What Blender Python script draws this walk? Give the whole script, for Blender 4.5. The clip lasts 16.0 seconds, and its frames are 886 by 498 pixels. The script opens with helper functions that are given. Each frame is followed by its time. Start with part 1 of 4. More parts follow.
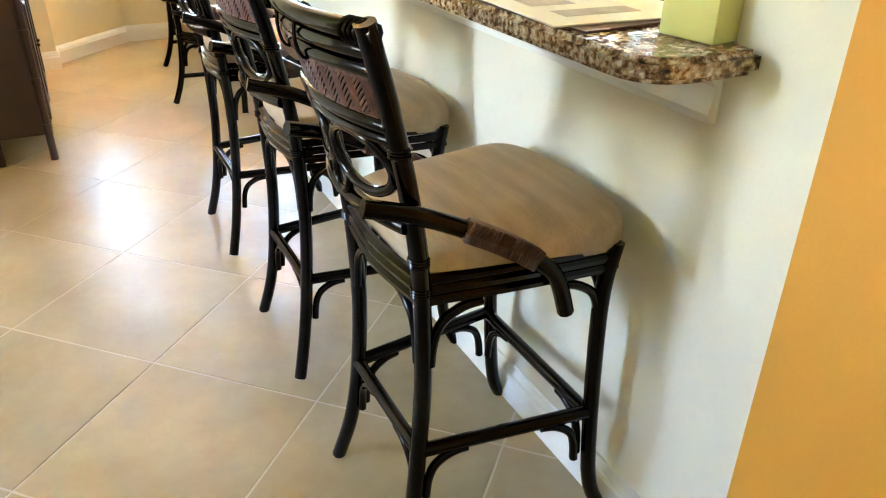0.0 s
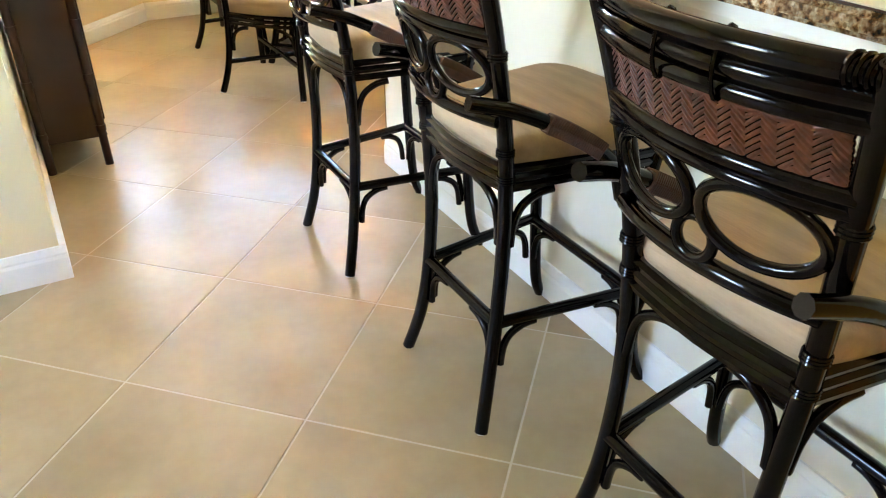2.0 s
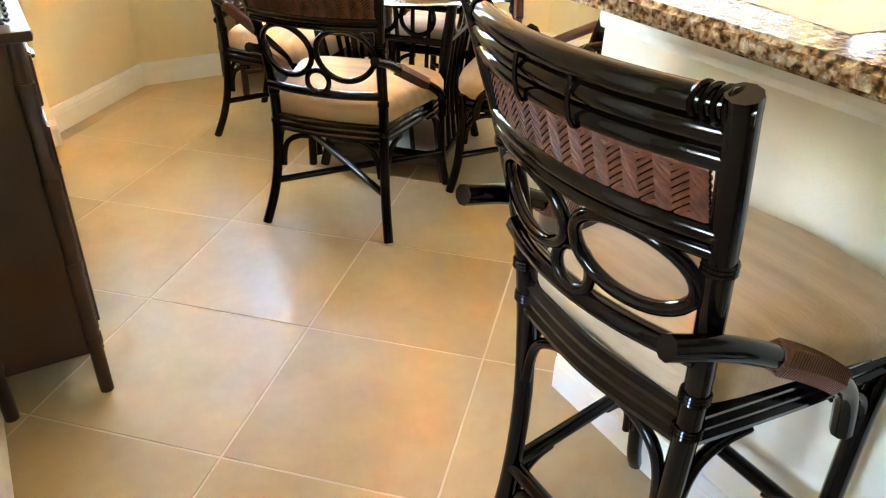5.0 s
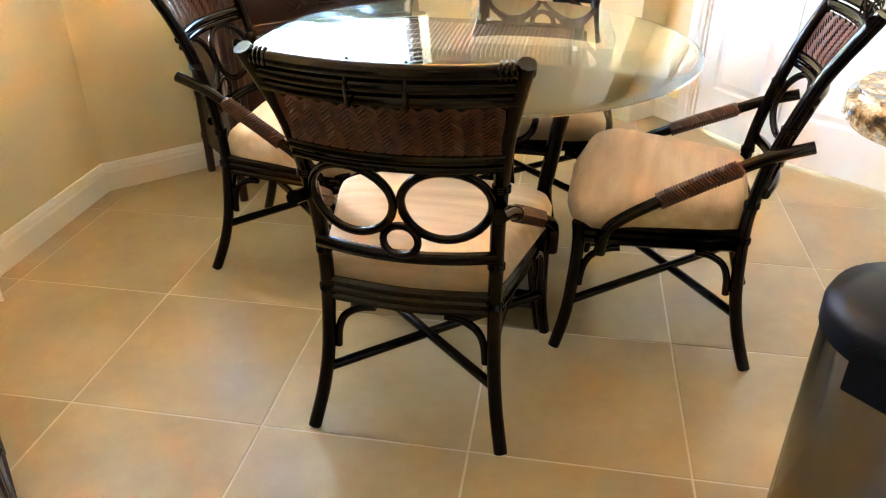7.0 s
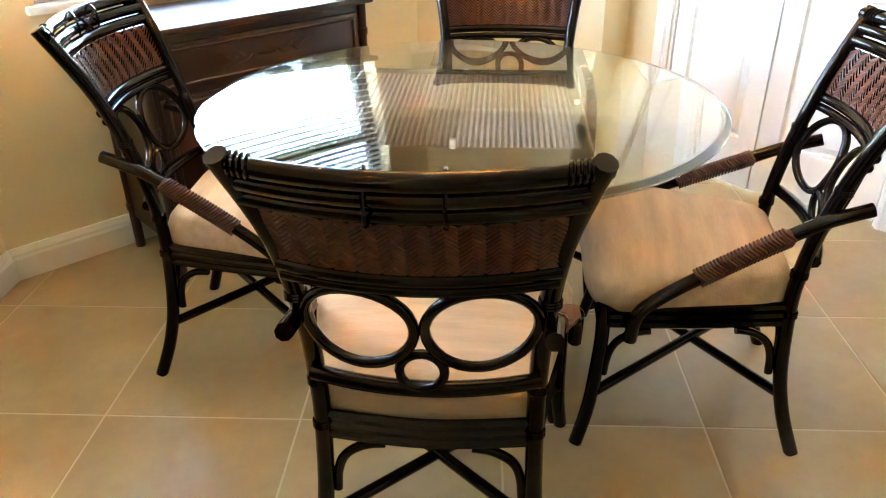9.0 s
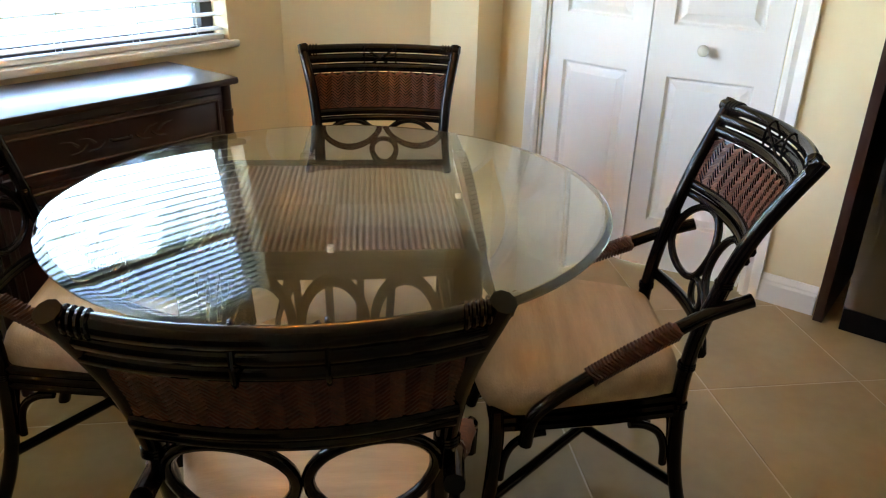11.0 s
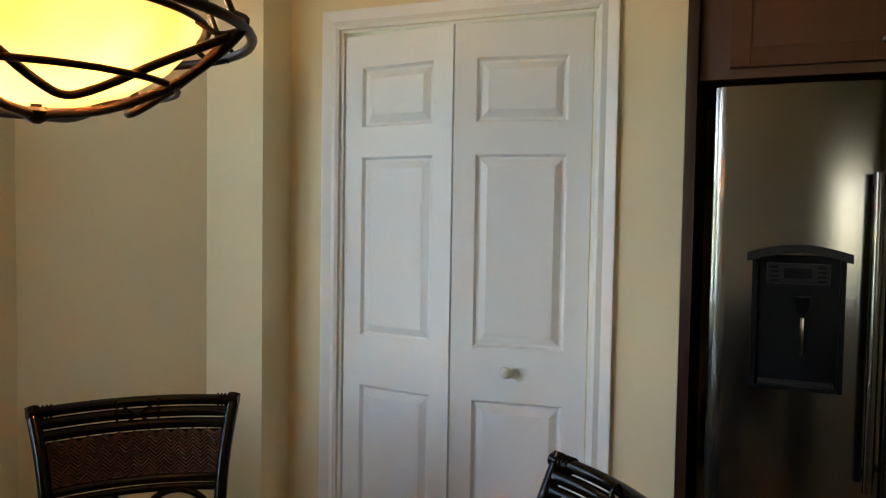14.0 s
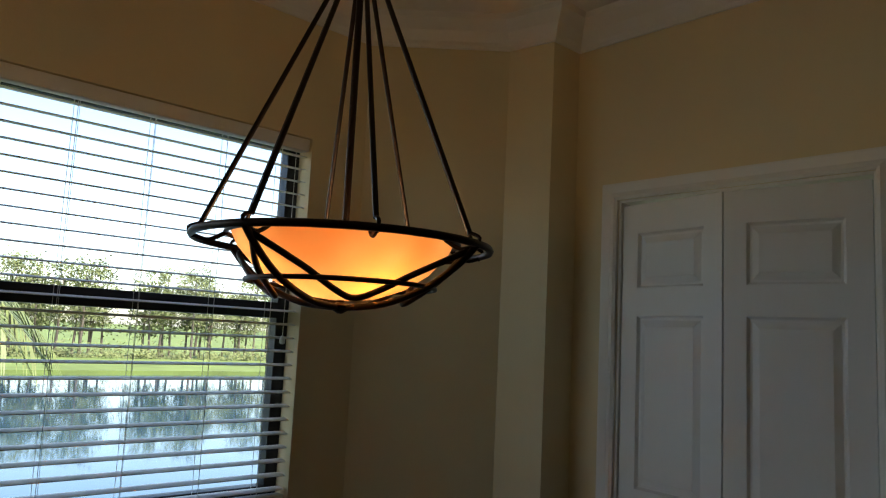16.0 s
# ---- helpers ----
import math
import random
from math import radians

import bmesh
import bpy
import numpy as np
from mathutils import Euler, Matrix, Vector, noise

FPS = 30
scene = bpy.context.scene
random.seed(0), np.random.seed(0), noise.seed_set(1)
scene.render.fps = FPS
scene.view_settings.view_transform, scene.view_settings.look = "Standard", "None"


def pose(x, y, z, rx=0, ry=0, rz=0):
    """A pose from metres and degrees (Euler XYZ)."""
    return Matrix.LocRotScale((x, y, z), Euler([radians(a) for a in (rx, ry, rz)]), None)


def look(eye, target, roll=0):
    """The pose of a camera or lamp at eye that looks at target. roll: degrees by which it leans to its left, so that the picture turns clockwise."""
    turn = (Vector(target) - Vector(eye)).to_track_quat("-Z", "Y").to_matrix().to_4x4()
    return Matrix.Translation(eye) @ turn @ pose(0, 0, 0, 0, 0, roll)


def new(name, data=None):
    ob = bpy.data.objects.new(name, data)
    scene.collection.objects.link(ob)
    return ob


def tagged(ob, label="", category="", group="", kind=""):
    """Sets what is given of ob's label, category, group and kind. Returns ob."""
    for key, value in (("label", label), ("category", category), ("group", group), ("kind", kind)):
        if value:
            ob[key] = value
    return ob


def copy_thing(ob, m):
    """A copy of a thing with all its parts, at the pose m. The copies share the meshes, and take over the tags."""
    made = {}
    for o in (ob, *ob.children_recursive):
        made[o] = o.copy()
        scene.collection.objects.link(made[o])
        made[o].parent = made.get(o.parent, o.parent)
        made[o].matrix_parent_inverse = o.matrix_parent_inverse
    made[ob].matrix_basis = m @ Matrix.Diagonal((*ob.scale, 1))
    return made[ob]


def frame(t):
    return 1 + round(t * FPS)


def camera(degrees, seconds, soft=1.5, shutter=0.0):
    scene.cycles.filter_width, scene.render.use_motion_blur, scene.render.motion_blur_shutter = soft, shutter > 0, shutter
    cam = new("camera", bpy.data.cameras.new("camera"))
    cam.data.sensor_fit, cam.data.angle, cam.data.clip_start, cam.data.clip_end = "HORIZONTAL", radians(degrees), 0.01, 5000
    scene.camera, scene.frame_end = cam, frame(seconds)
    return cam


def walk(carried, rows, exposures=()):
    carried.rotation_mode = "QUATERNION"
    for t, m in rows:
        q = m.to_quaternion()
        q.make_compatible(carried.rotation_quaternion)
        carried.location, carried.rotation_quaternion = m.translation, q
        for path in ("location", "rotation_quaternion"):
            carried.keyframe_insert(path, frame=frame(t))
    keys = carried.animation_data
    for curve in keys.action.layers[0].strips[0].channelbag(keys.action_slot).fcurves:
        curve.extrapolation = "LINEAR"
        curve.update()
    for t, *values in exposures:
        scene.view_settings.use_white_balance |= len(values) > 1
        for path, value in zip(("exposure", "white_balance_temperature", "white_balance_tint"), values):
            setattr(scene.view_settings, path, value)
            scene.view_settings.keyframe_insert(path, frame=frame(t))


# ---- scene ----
cam = camera(61.4, 16.0, soft=1.15)
PATH = [
    (0, (0.298, -2.244, 1.3), (1.107, -0.681, 0.351), 1.0),
    (0.5, (0.197, -2.166, 1.307), (1.048, -0.633, 0.345), 1.9),
    (1, (0.1, -2.032, 1.33), (0.972, -0.541, 0.32), 1.3),
    (1.5, (0.002, -1.873, 1.304), (0.895, -0.397, 0.292), 2.1),
    (2, (-0.011, -1.688, 1.297), (0.832, -0.199, 0.262), 0.2),
    (2.5, (0.05, -1.477, 1.288), (0.885, 0.005, 0.236), -2.3),
    (3, (0.021, -1.267, 1.313), (0.996, 0.116, 0.248), -1.4),
    (3.5, (-0.06, -1.027, 1.318), (1.065, 0.24, 0.26), 3.7),
    (4, (0.059, -0.747, 1.253), (1.098, 0.593, 0.192), 2.3),
    (4.5, (0.14, -0.504, 1.272), (1.008, 0.964, 0.227), 0.3),
    (5, (0.144, -0.208, 1.298), (1.045, 1.249, 0.267), 1.7),
    (7.5, (0.339, 0.933, 1.268), (1.378, 2.328, 0.282), -0.7),
    (8, (0.376, 1.033, 1.262), (1.452, 2.404, 0.28), -1.2),
    (10.3, (0.343, 1.278, 1.322), (1.723, 2.436, 0.454), 1.8),
    (10.5, (0.35, 1.281, 1.312), (1.762, 2.418, 0.467), 2.0),
    (11, (0.453, 1.284, 1.339), (1.904, 2.386, 0.515), 1.5),
    (11.5, (0.682, 1.269, 1.343), (2.208, 2.36, 0.648), 0.8),
    (12, (0.787, 1.35, 1.417), (2.474, 2.303, 0.92), 0.3),
    (12.5, (0.785, 1.415, 1.395), (2.611, 2.203, 1.182), 1.0),
    (13, (0.805, 1.447, 1.43), (2.679, 2.136, 1.304), 1.35),
    (13.5, (0.809, 1.458, 1.438), (2.694, 2.116, 1.327), 1.25),
    (14, (0.766, 1.484, 1.437), (2.621, 2.224, 1.348), 0.9),
    (14.5, (0.756, 1.426, 1.48), (2.476, 2.443, 1.403), 1.3),
    (15, (0.748, 1.31, 1.464), (2.288, 2.586, 1.476), 1.8),
    (15.5, (0.662, 1.217, 1.484), (2.095, 2.607, 1.598), 2.4),
    (16, (0.658, 1.167, 1.52), (2.01, 2.62, 1.76), 2.8),
]
walk(
    cam,
    [(t, look(eye, target, roll)) for t, eye, target, roll in PATH],
    exposures=[(0, 7.05), (2.5, 6.9), (3.5, 6.9), (5.0, 6.85), (7.5, 6.4), (8.0, 6.4), (10.5, 5.3), (11.5, 4.5), (12.5, 3.9), (14.0, 3.6), (14.5, 3.5), (15.0, 2.95), (15.5, 2.0), (16.0, 1.4)],
)

# ---- world and light ----
world = bpy.data.worlds.new("world")
scene.world = world
world.use_nodes = True
wn = world.node_tree.nodes
sky = wn.new("ShaderNodeTexSky")
sky.sky_type = "NISHITA"
sky.sun_disc = False
sky.sun_elevation = radians(52)
sky.sun_rotation = radians(200)
wn["Background"].inputs["Strength"].default_value = 0.15
world.node_tree.links.new(sky.outputs[0], wn["Background"].inputs["Color"])

sun = new("sun", bpy.data.lights.new("sun", "SUN"))
sun.data.energy = 4.5
sun.data.angle = radians(0.5)
sun.data.color = (1.0, 0.95, 0.86)
sun.matrix_basis = look((1.4, -4.0, 6.0), (0, 0, 0))


def area(name, eye, target, w, h, watts, color):
    ob = new(name, bpy.data.lights.new(name, "AREA"))
    ob.data.shape, ob.data.size, ob.data.size_y = "RECTANGLE", w, h
    ob.data.energy, ob.data.color = watts, color
    ob.matrix_basis = look(eye, target)
    return ob


DAY = (0.93, 0.97, 1.0)
area("window_daylight", (1.67, 4.75, 3.35), (1.6, 2.6, 0.9), 1.8, 1.0, 1.4, DAY)
area("bay_daylight", (-0.2, 4.25, 2.1), (1.3, 2.4, 0.9), 0.9, 1.3, 3.2, DAY)
# Added warm lamp at an unseen west opening, placed to suit the bar wall's shadows.
area("living_room_fill", (-2.33, -0.3, 1.35), (0.9, -0.75, 0.8), 0.55, 0.9, 0.04, (1.0, 0.86, 0.68))
# Added fill lamp before the kitchen's south wall, which has no window.
area("kitchen_fill", (2.3, -1.45, 1.9), (2.3, 0.5, 0.9), 1.2, 1.0, 0.04, (1.0, 0.9, 0.75))


# ---- materials ----
def mat(name, color, rough=0.5, metal=0.0, vary=0.12, scale=6.0, grain=60.0, bump=0.1, coat=0.0, rand=0.0, stretch=(1, 1, 1), color2=None, spec=0.5, detail=5):
    """A surface with variation at two scales, a fine relief, and a tint of its own for each object."""
    m = bpy.data.materials.new(name)
    m.use_nodes = True
    n, l = m.node_tree.nodes, m.node_tree.links
    b = n["Principled BSDF"]
    tc, mp = n.new("ShaderNodeTexCoord"), n.new("ShaderNodeMapping")
    mp.inputs["Scale"].default_value = stretch
    l.new(tc.outputs["Object"], mp.inputs["Vector"])
    big, fine = n.new("ShaderNodeTexNoise"), n.new("ShaderNodeTexNoise")
    big.inputs["Scale"].default_value, fine.inputs["Scale"].default_value = scale, grain
    big.inputs["Detail"].default_value, fine.inputs["Detail"].default_value = detail, min(3, detail)
    info = n.new("ShaderNodeObjectInfo")
    if rand:
        off = n.new("ShaderNodeVectorMath")
        off.operation = "ADD"
        mul = n.new("ShaderNodeMath")
        mul.operation = "MULTIPLY"
        mul.inputs[1].default_value = 40
        l.new(info.outputs["Random"], mul.inputs[0])
        l.new(mp.outputs[0], off.inputs[0])
        l.new(mul.outputs[0], off.inputs[1])
        src = off.outputs[0]
    else:
        src = mp.outputs[0]
    l.new(src, big.inputs["Vector"])
    l.new(src, fine.inputs["Vector"])
    ramp = n.new("ShaderNodeMix")
    ramp.data_type = "RGBA"
    c2 = color2 or tuple(c * (1 - 2.2 * vary) for c in color)
    ramp.inputs[6].default_value = (*c2, 1)
    ramp.inputs[7].default_value = (*[min(1, c * (1 + vary * 0.6)) for c in color], 1)
    add = n.new("ShaderNodeMath")
    add.operation = "MULTIPLY_ADD"
    add.inputs[1].default_value = 0.3
    l.new(fine.outputs[0], add.inputs[0])
    cr = n.new("ShaderNodeMapRange")
    cr.inputs["From Min"].default_value, cr.inputs["From Max"].default_value = 0.22, 0.8
    cr.inputs["To Max"].default_value = 0.75
    l.new(big.outputs[0], cr.inputs["Value"])
    l.new(cr.outputs[0], add.inputs[2])
    l.new(add.outputs[0], ramp.inputs[0])
    out = ramp.outputs[2]
    if rand:
        hsv = n.new("ShaderNodeHueSaturation")
        mr = n.new("ShaderNodeMapRange")
        mr.inputs["To Min"].default_value, mr.inputs["To Max"].default_value = 1 - rand, 1 + rand
        l.new(info.outputs["Random"], mr.inputs["Value"])
        l.new(mr.outputs[0], hsv.inputs["Value"])
        l.new(out, hsv.inputs["Color"])
        out = hsv.outputs[0]
    l.new(out, b.inputs["Base Color"])
    rr = n.new("ShaderNodeMapRange")
    rr.inputs["To Min"].default_value, rr.inputs["To Max"].default_value = max(0, rough - 0.1 * rough), min(1, rough + 0.25 * rough)
    l.new(big.outputs[0], rr.inputs["Value"])
    l.new(rr.outputs[0], b.inputs["Roughness"])
    b.inputs["Metallic"].default_value = metal
    b.inputs["Coat Weight"].default_value = coat
    b.inputs["Coat Roughness"].default_value = 0.12
    b.inputs["Specular IOR Level"].default_value = spec
    if bump:
        bp = n.new("ShaderNodeBump")
        bp.inputs["Strength"].default_value, bp.inputs["Distance"].default_value = bump, 0.002
        l.new(fine.outputs[0], bp.inputs["Height"])
        l.new(bp.outputs[0], b.inputs["Normal"])
    return m


def glass(name, color, rough=0.0, ior=1.5):
    m = bpy.data.materials.new(name)
    m.use_nodes = True
    b = m.node_tree.nodes["Principled BSDF"]
    b.inputs["Base Color"].default_value = (*color, 1)
    b.inputs["Transmission Weight"].default_value = 1
    b.inputs["Roughness"].default_value = rough
    b.inputs["IOR"].default_value = ior
    return m


def granite_mat():
    m = bpy.data.materials.new("granite")
    m.use_nodes = True
    n, l = m.node_tree.nodes, m.node_tree.links
    b = n["Principled BSDF"]
    tc, v, ns, ramp, mix = (n.new("ShaderNode" + k) for k in ("TexCoord", "TexVoronoi", "TexNoise", "ValToRGB", "Mix"))
    v.inputs["Scale"].default_value, ns.inputs["Scale"].default_value, ns.inputs["Detail"].default_value = 150, 75, 7
    warp = n.new("ShaderNodeVectorMath")
    warp.operation = "MULTIPLY_ADD"
    warp.inputs[1].default_value = (0.03, 0.03, 0.03)
    l.new(tc.outputs["Object"], ns.inputs["Vector"])
    l.new(ns.outputs["Color"], warp.inputs[0])
    l.new(tc.outputs["Object"], warp.inputs[2])
    l.new(warp.outputs[0], v.inputs["Vector"])
    e = ramp.color_ramp.elements
    e[0].position, e[0].color = 0.34, (0.03, 0.025, 0.02, 1)
    e[1].position, e[1].color = 0.66, (0.55, 0.46, 0.34, 1)
    for p, c in ((0.43, (0.17, 0.08, 0.03, 1)), (0.52, (0.38, 0.25, 0.14, 1))):
        k = e.new(p)
        k.color = c
    l.new(ns.outputs[0], ramp.inputs[0])
    mix.data_type, mix.blend_type = "RGBA", "MULTIPLY"
    mix.inputs[0].default_value = 0.6
    l.new(ramp.outputs[0], mix.inputs[6])
    sp, mr = n.new("ShaderNodeSeparateColor"), n.new("ShaderNodeMapRange")
    mr.inputs["To Min"].default_value, mr.inputs["To Max"].default_value = 0.25, 1.5
    l.new(v.outputs["Color"], sp.inputs[0])
    l.new(sp.outputs[0], mr.inputs["Value"])
    l.new(mr.outputs[0], mix.inputs[7])
    l.new(mix.outputs[2], b.inputs["Base Color"])
    b.inputs["Roughness"].default_value = 0.12
    return m


def bowl_mat():
    m = bpy.data.materials.new("amber_glass")
    m.use_nodes = True
    n, l = m.node_tree.nodes, m.node_tree.links
    b = n["Principled BSDF"]
    ns, ramp, tc = n.new("ShaderNodeTexNoise"), n.new("ShaderNodeValToRGB"), n.new("ShaderNodeTexCoord")
    ns.inputs["Scale"].default_value = 5
    l.new(tc.outputs["Object"], ns.inputs["Vector"])
    e = ramp.color_ramp.elements
    e[0].position, e[0].color = 0.3, (0.75, 0.33, 0.06, 1)
    e[1].position, e[1].color = 0.7, (0.95, 0.66, 0.32, 1)
    l.new(ns.outputs[0], ramp.inputs[0])
    l.new(ramp.outputs[0], b.inputs["Base Color"])
    b.inputs["Roughness"].default_value = 0.35
    l.new(ramp.outputs[0], b.inputs["Emission Color"])
    b.inputs["Emission Strength"].default_value = 0.2
    tl, ms = n.new("ShaderNodeBsdfTranslucent"), n.new("ShaderNodeMixShader")
    l.new(ramp.outputs[0], tl.inputs["Color"])
    ms.inputs[0].default_value = 0.6
    l.new(b.outputs[0], ms.inputs[1])
    l.new(tl.outputs[0], ms.inputs[2])
    l.new(ms.outputs[0], n["Material Output"].inputs["Surface"])
    return m


WALL = mat("wall_paint", (0.77, 0.665, 0.43), 0.6, vary=0.03, scale=2, grain=220, bump=0.25)
BARWALL = mat("bar_wall_paint", (0.74, 0.69, 0.57), 0.6, vary=0.03, scale=2, grain=180, bump=0.3)
ORANGE = mat("orange_paint", (0.70, 0.31, 0.03), 0.6, vary=0.04, scale=2, grain=200, bump=0.25)
CEIL = mat("ceiling_paint", (0.8, 0.76, 0.68), 0.7, vary=0.02, grain=150, bump=0.3)
WHITE = mat("white_paint", (0.82, 0.81, 0.78), 0.35, vary=0.03, scale=4, grain=120, bump=0.06)
DOORW = mat("door_paint", (0.8, 0.8, 0.79), 0.4, vary=0.02, scale=3, grain=90, bump=0.12, stretch=(1, 1, 0.12))
TILE = mat("floor_tile", (0.45, 0.355, 0.215), 0.30, vary=0.06, scale=2.8, grain=26, bump=0.07, rand=0.06, color2=(0.27, 0.19, 0.09), detail=8)
GROUT = mat("grout", (0.62, 0.53, 0.40), 0.85, vary=0.15, scale=4, grain=150, bump=0.3)
RATTAN = mat("dark_rattan", (0.004, 0.0026, 0.0024), 0.11, vary=0.3, scale=14, grain=70, bump=0.08, spec=0.22)
WEAVE = mat("woven_cane", (0.10, 0.029, 0.012), 0.45, vary=0.4, scale=60, grain=200, bump=0.3, spec=0.3)
WRAP = mat("woven_leather", (0.10, 0.032, 0.014), 0.36, vary=0.35, scale=50, grain=200, bump=0.3)
FABRIC = mat("seat_fabric", (0.52, 0.375, 0.24), 0.9, vary=0.18, scale=30, grain=260, bump=0.7, stretch=(1, 0.12, 1))
WOOD = mat("dark_wood", (0.035, 0.010, 0.006), 0.33, vary=0.3, scale=7, grain=50, bump=0.1, stretch=(1, 1, 0.15), coat=0.3)
CHERRY = mat("cherry_cabinet", (0.11, 0.035, 0.015), 0.35, vary=0.2, scale=6, grain=40, bump=0.08, stretch=(1, 1, 0.12))
STEEL = mat("stainless_steel", (0.22, 0.212, 0.205), 0.16, 1.0, vary=0.03, scale=3, grain=160, bump=0.03, stretch=(1, 6, 0.3))
BLACK = mat("black_plastic", (0.005, 0.005, 0.006), 0.4, vary=0.2, scale=8, grain=90, bump=0.05, spec=0.1)
GREYP = mat("grey_plastic", (0.016, 0.016, 0.016), 0.4, vary=0.1, bump=0.05, spec=0.25)
BRONZE = mat("bronze_frame", (0.012, 0.014, 0.02), 0.4, vary=0.15, bump=0.05)
IRON = mat("bronze_iron", (0.022, 0.012, 0.008), 0.4, 0.6, vary=0.3, scale=20, bump=0.1)
BLIND = mat("blind_slat", (0.82, 0.82, 0.8), 0.45, vary=0.02, bump=0.05)
PAPER = mat("paper", (0.8, 0.74, 0.64), 0.6, vary=0.12, scale=9, grain=60, bump=0.03)
GREEN = mat("lime_card", (0.66, 0.62, 0.2), 0.34, vary=0.03, bump=0.02)
GRANITE = granite_mat()
AMBER = bowl_mat()
TABLEGLASS = glass("table_glass", (0.93, 0.98, 0.96))
PANE = glass("window_glass", (1, 1, 1), 0.0, 1.02)
KNOBW = mat("ivory_knob", (0.8, 0.76, 0.66), 0.2, vary=0.02, bump=0.0)
GRASS = mat("lawn", (0.16, 0.22, 0.05), 0.9, vary=0.3, scale=0.4, grain=8, bump=0.4)
LEAF = mat("foliage", (0.20, 0.23, 0.08), 0.7, vary=0.4, scale=0.5, grain=4, bump=0.2)
PALM = mat("palm_leaf", (0.2, 0.24, 0.07), 0.5, vary=0.3, scale=3, grain=20, bump=0.1)
BARK = mat("bark", (0.16, 0.13, 0.10), 0.9, vary=0.3, scale=3, grain=20, bump=0.5)
WATER = mat("lake_water", (0.02, 0.06, 0.10), 0.04, vary=0.1, scale=0.05, grain=1.2, bump=0.005)


# ---- mesh helpers ----
def obj(name, bm, material, smooth=True):
    me = bpy.data.meshes.new(name)
    bm.normal_update()
    if smooth:
        for f in bm.faces:
            f.smooth = True
        for e in bm.edges:
            if len(e.link_faces) == 2 and e.calc_face_angle(0) > 0.95:
                e.smooth = False
    bm.to_mesh(me)
    bm.free()
    me.materials.append(material)
    return new(name, me)


def part(name, bm, material, parent, label="", smooth=True):
    ob = obj(name, bm, material, smooth)
    ob.parent = parent
    return tagged(ob, label)


def thing(name, label, category, m=None, group=""):
    ob = new(name)
    ob.empty_display_size = 0.1
    if m is not None:
        ob.matrix_basis = m
    return tagged(ob, label, category, group)


def box(bm, lo, hi, bevel=0.0, m=None):
    lo, hi = Vector(lo), Vector(hi)
    r = bmesh.ops.create_cube(bm, size=1, matrix=Matrix.LocRotScale((lo + hi) / 2, None, hi - lo))
    if bevel:
        es = list({e for v in r["verts"] for e in v.link_edges})
        q = bmesh.ops.bevel(bm, geom=es, offset=bevel, segments=2, affect="EDGES", profile=0.6)
        vs = list({v for f in q["faces"] for v in f.verts} | {v for v in r["verts"] if v.is_valid})
    else:
        vs = r["verts"]
    if m is not None:
        bmesh.ops.transform(bm, matrix=m, verts=[v for v in vs if v.is_valid])
    return bm


def cube(lo, hi, bevel=0.0, m=None):
    return box(bmesh.new(), lo, hi, bevel, m)


def spline(pts, n=6, closed=False):
    P = [Vector(p) for p in pts]
    k = len(P)
    out = []
    for i in range(k if closed else k - 1):
        a = P[(i - 1) % k] if closed or i else P[0]
        b, c = P[i], P[(i + 1) % k]
        d = P[(i + 2) % k] if closed or i + 2 < k else P[-1]
        for j in range(n):
            t = j / n
            out.append(0.5 * (2 * b + (c - a) * t + (2 * a - 5 * b + 4 * c - d) * t * t + (3 * b - a - 3 * c + d) * t ** 3))
    if not closed:
        out.append(P[-1])
    return out


def tube(bm, pts, r, seg=8, closed=False, n=5, r2=None):
    """A round pole along a smooth line; r2 is its radius at the far end."""
    L = spline(pts, n, closed) if len(pts) > 2 else [Vector(p) for p in pts]
    k = len(L)
    rings, up = [], None
    for i, p in enumerate(L):
        a, b = L[(i - 1) % k] if closed or i else p, L[(i + 1) % k] if closed or i + 1 < k else p
        t = (b - a).normalized()
        if up is None:
            up = t.orthogonal().normalized()
        up = (up - t * up.dot(t)).normalized()
        s = t.cross(up)
        rad = r if r2 is None else r + (r2 - r) * i / (k - 1)
        rings.append([bm.verts.new(p + rad * (math.cos(2 * math.pi * j / seg) * up + math.sin(2 * math.pi * j / seg) * s)) for j in range(seg)])
    for i in range(k if closed else k - 1):
        A, B = rings[i], rings[(i + 1) % k]
        for j in range(seg):
            bm.faces.new((A[j], A[(j + 1) % seg], B[(j + 1) % seg], B[j]))
    if not closed:
        bm.faces.new(rings[0][::-1])
        bm.faces.new(rings[-1])
    return bm


def pole(pts, r, **kw):
    return tube(bmesh.new(), pts, r, **kw)


def prism(bm, poly, z0, z1):
    A = [bm.verts.new((x, y, z0)) for x, y in poly]
    B = [bm.verts.new((x, y, z1)) for x, y in poly]
    k = len(poly)
    bm.faces.new(A[::-1])
    bm.faces.new(B)
    for i in range(k):
        bm.faces.new((A[i], A[(i + 1) % k], B[(i + 1) % k], B[i]))
    bmesh.ops.recalc_face_normals(bm, faces=bm.faces)
    return bm


def lathe(profile, seg=32, caps=True):
    bm = bmesh.new()
    rings = [[bm.verts.new((r * math.cos(2 * math.pi * j / seg), r * math.sin(2 * math.pi * j / seg), z)) for j in range(seg)] for r, z in profile]
    for A, B in zip(rings, rings[1:]):
        for j in range(seg):
            bm.faces.new((A[j], A[(j + 1) % seg], B[(j + 1) % seg], B[j]))
    if caps:
        bm.faces.new(rings[0][::-1])
        bm.faces.new(rings[-1])
    bmesh.ops.recalc_face_normals(bm, faces=bm.faces)
    return bm


def structure(name, bm, material, label, smooth=False):
    return tagged(obj(name, bm, material, smooth), label, kind="structure", category=name.split("_")[0])


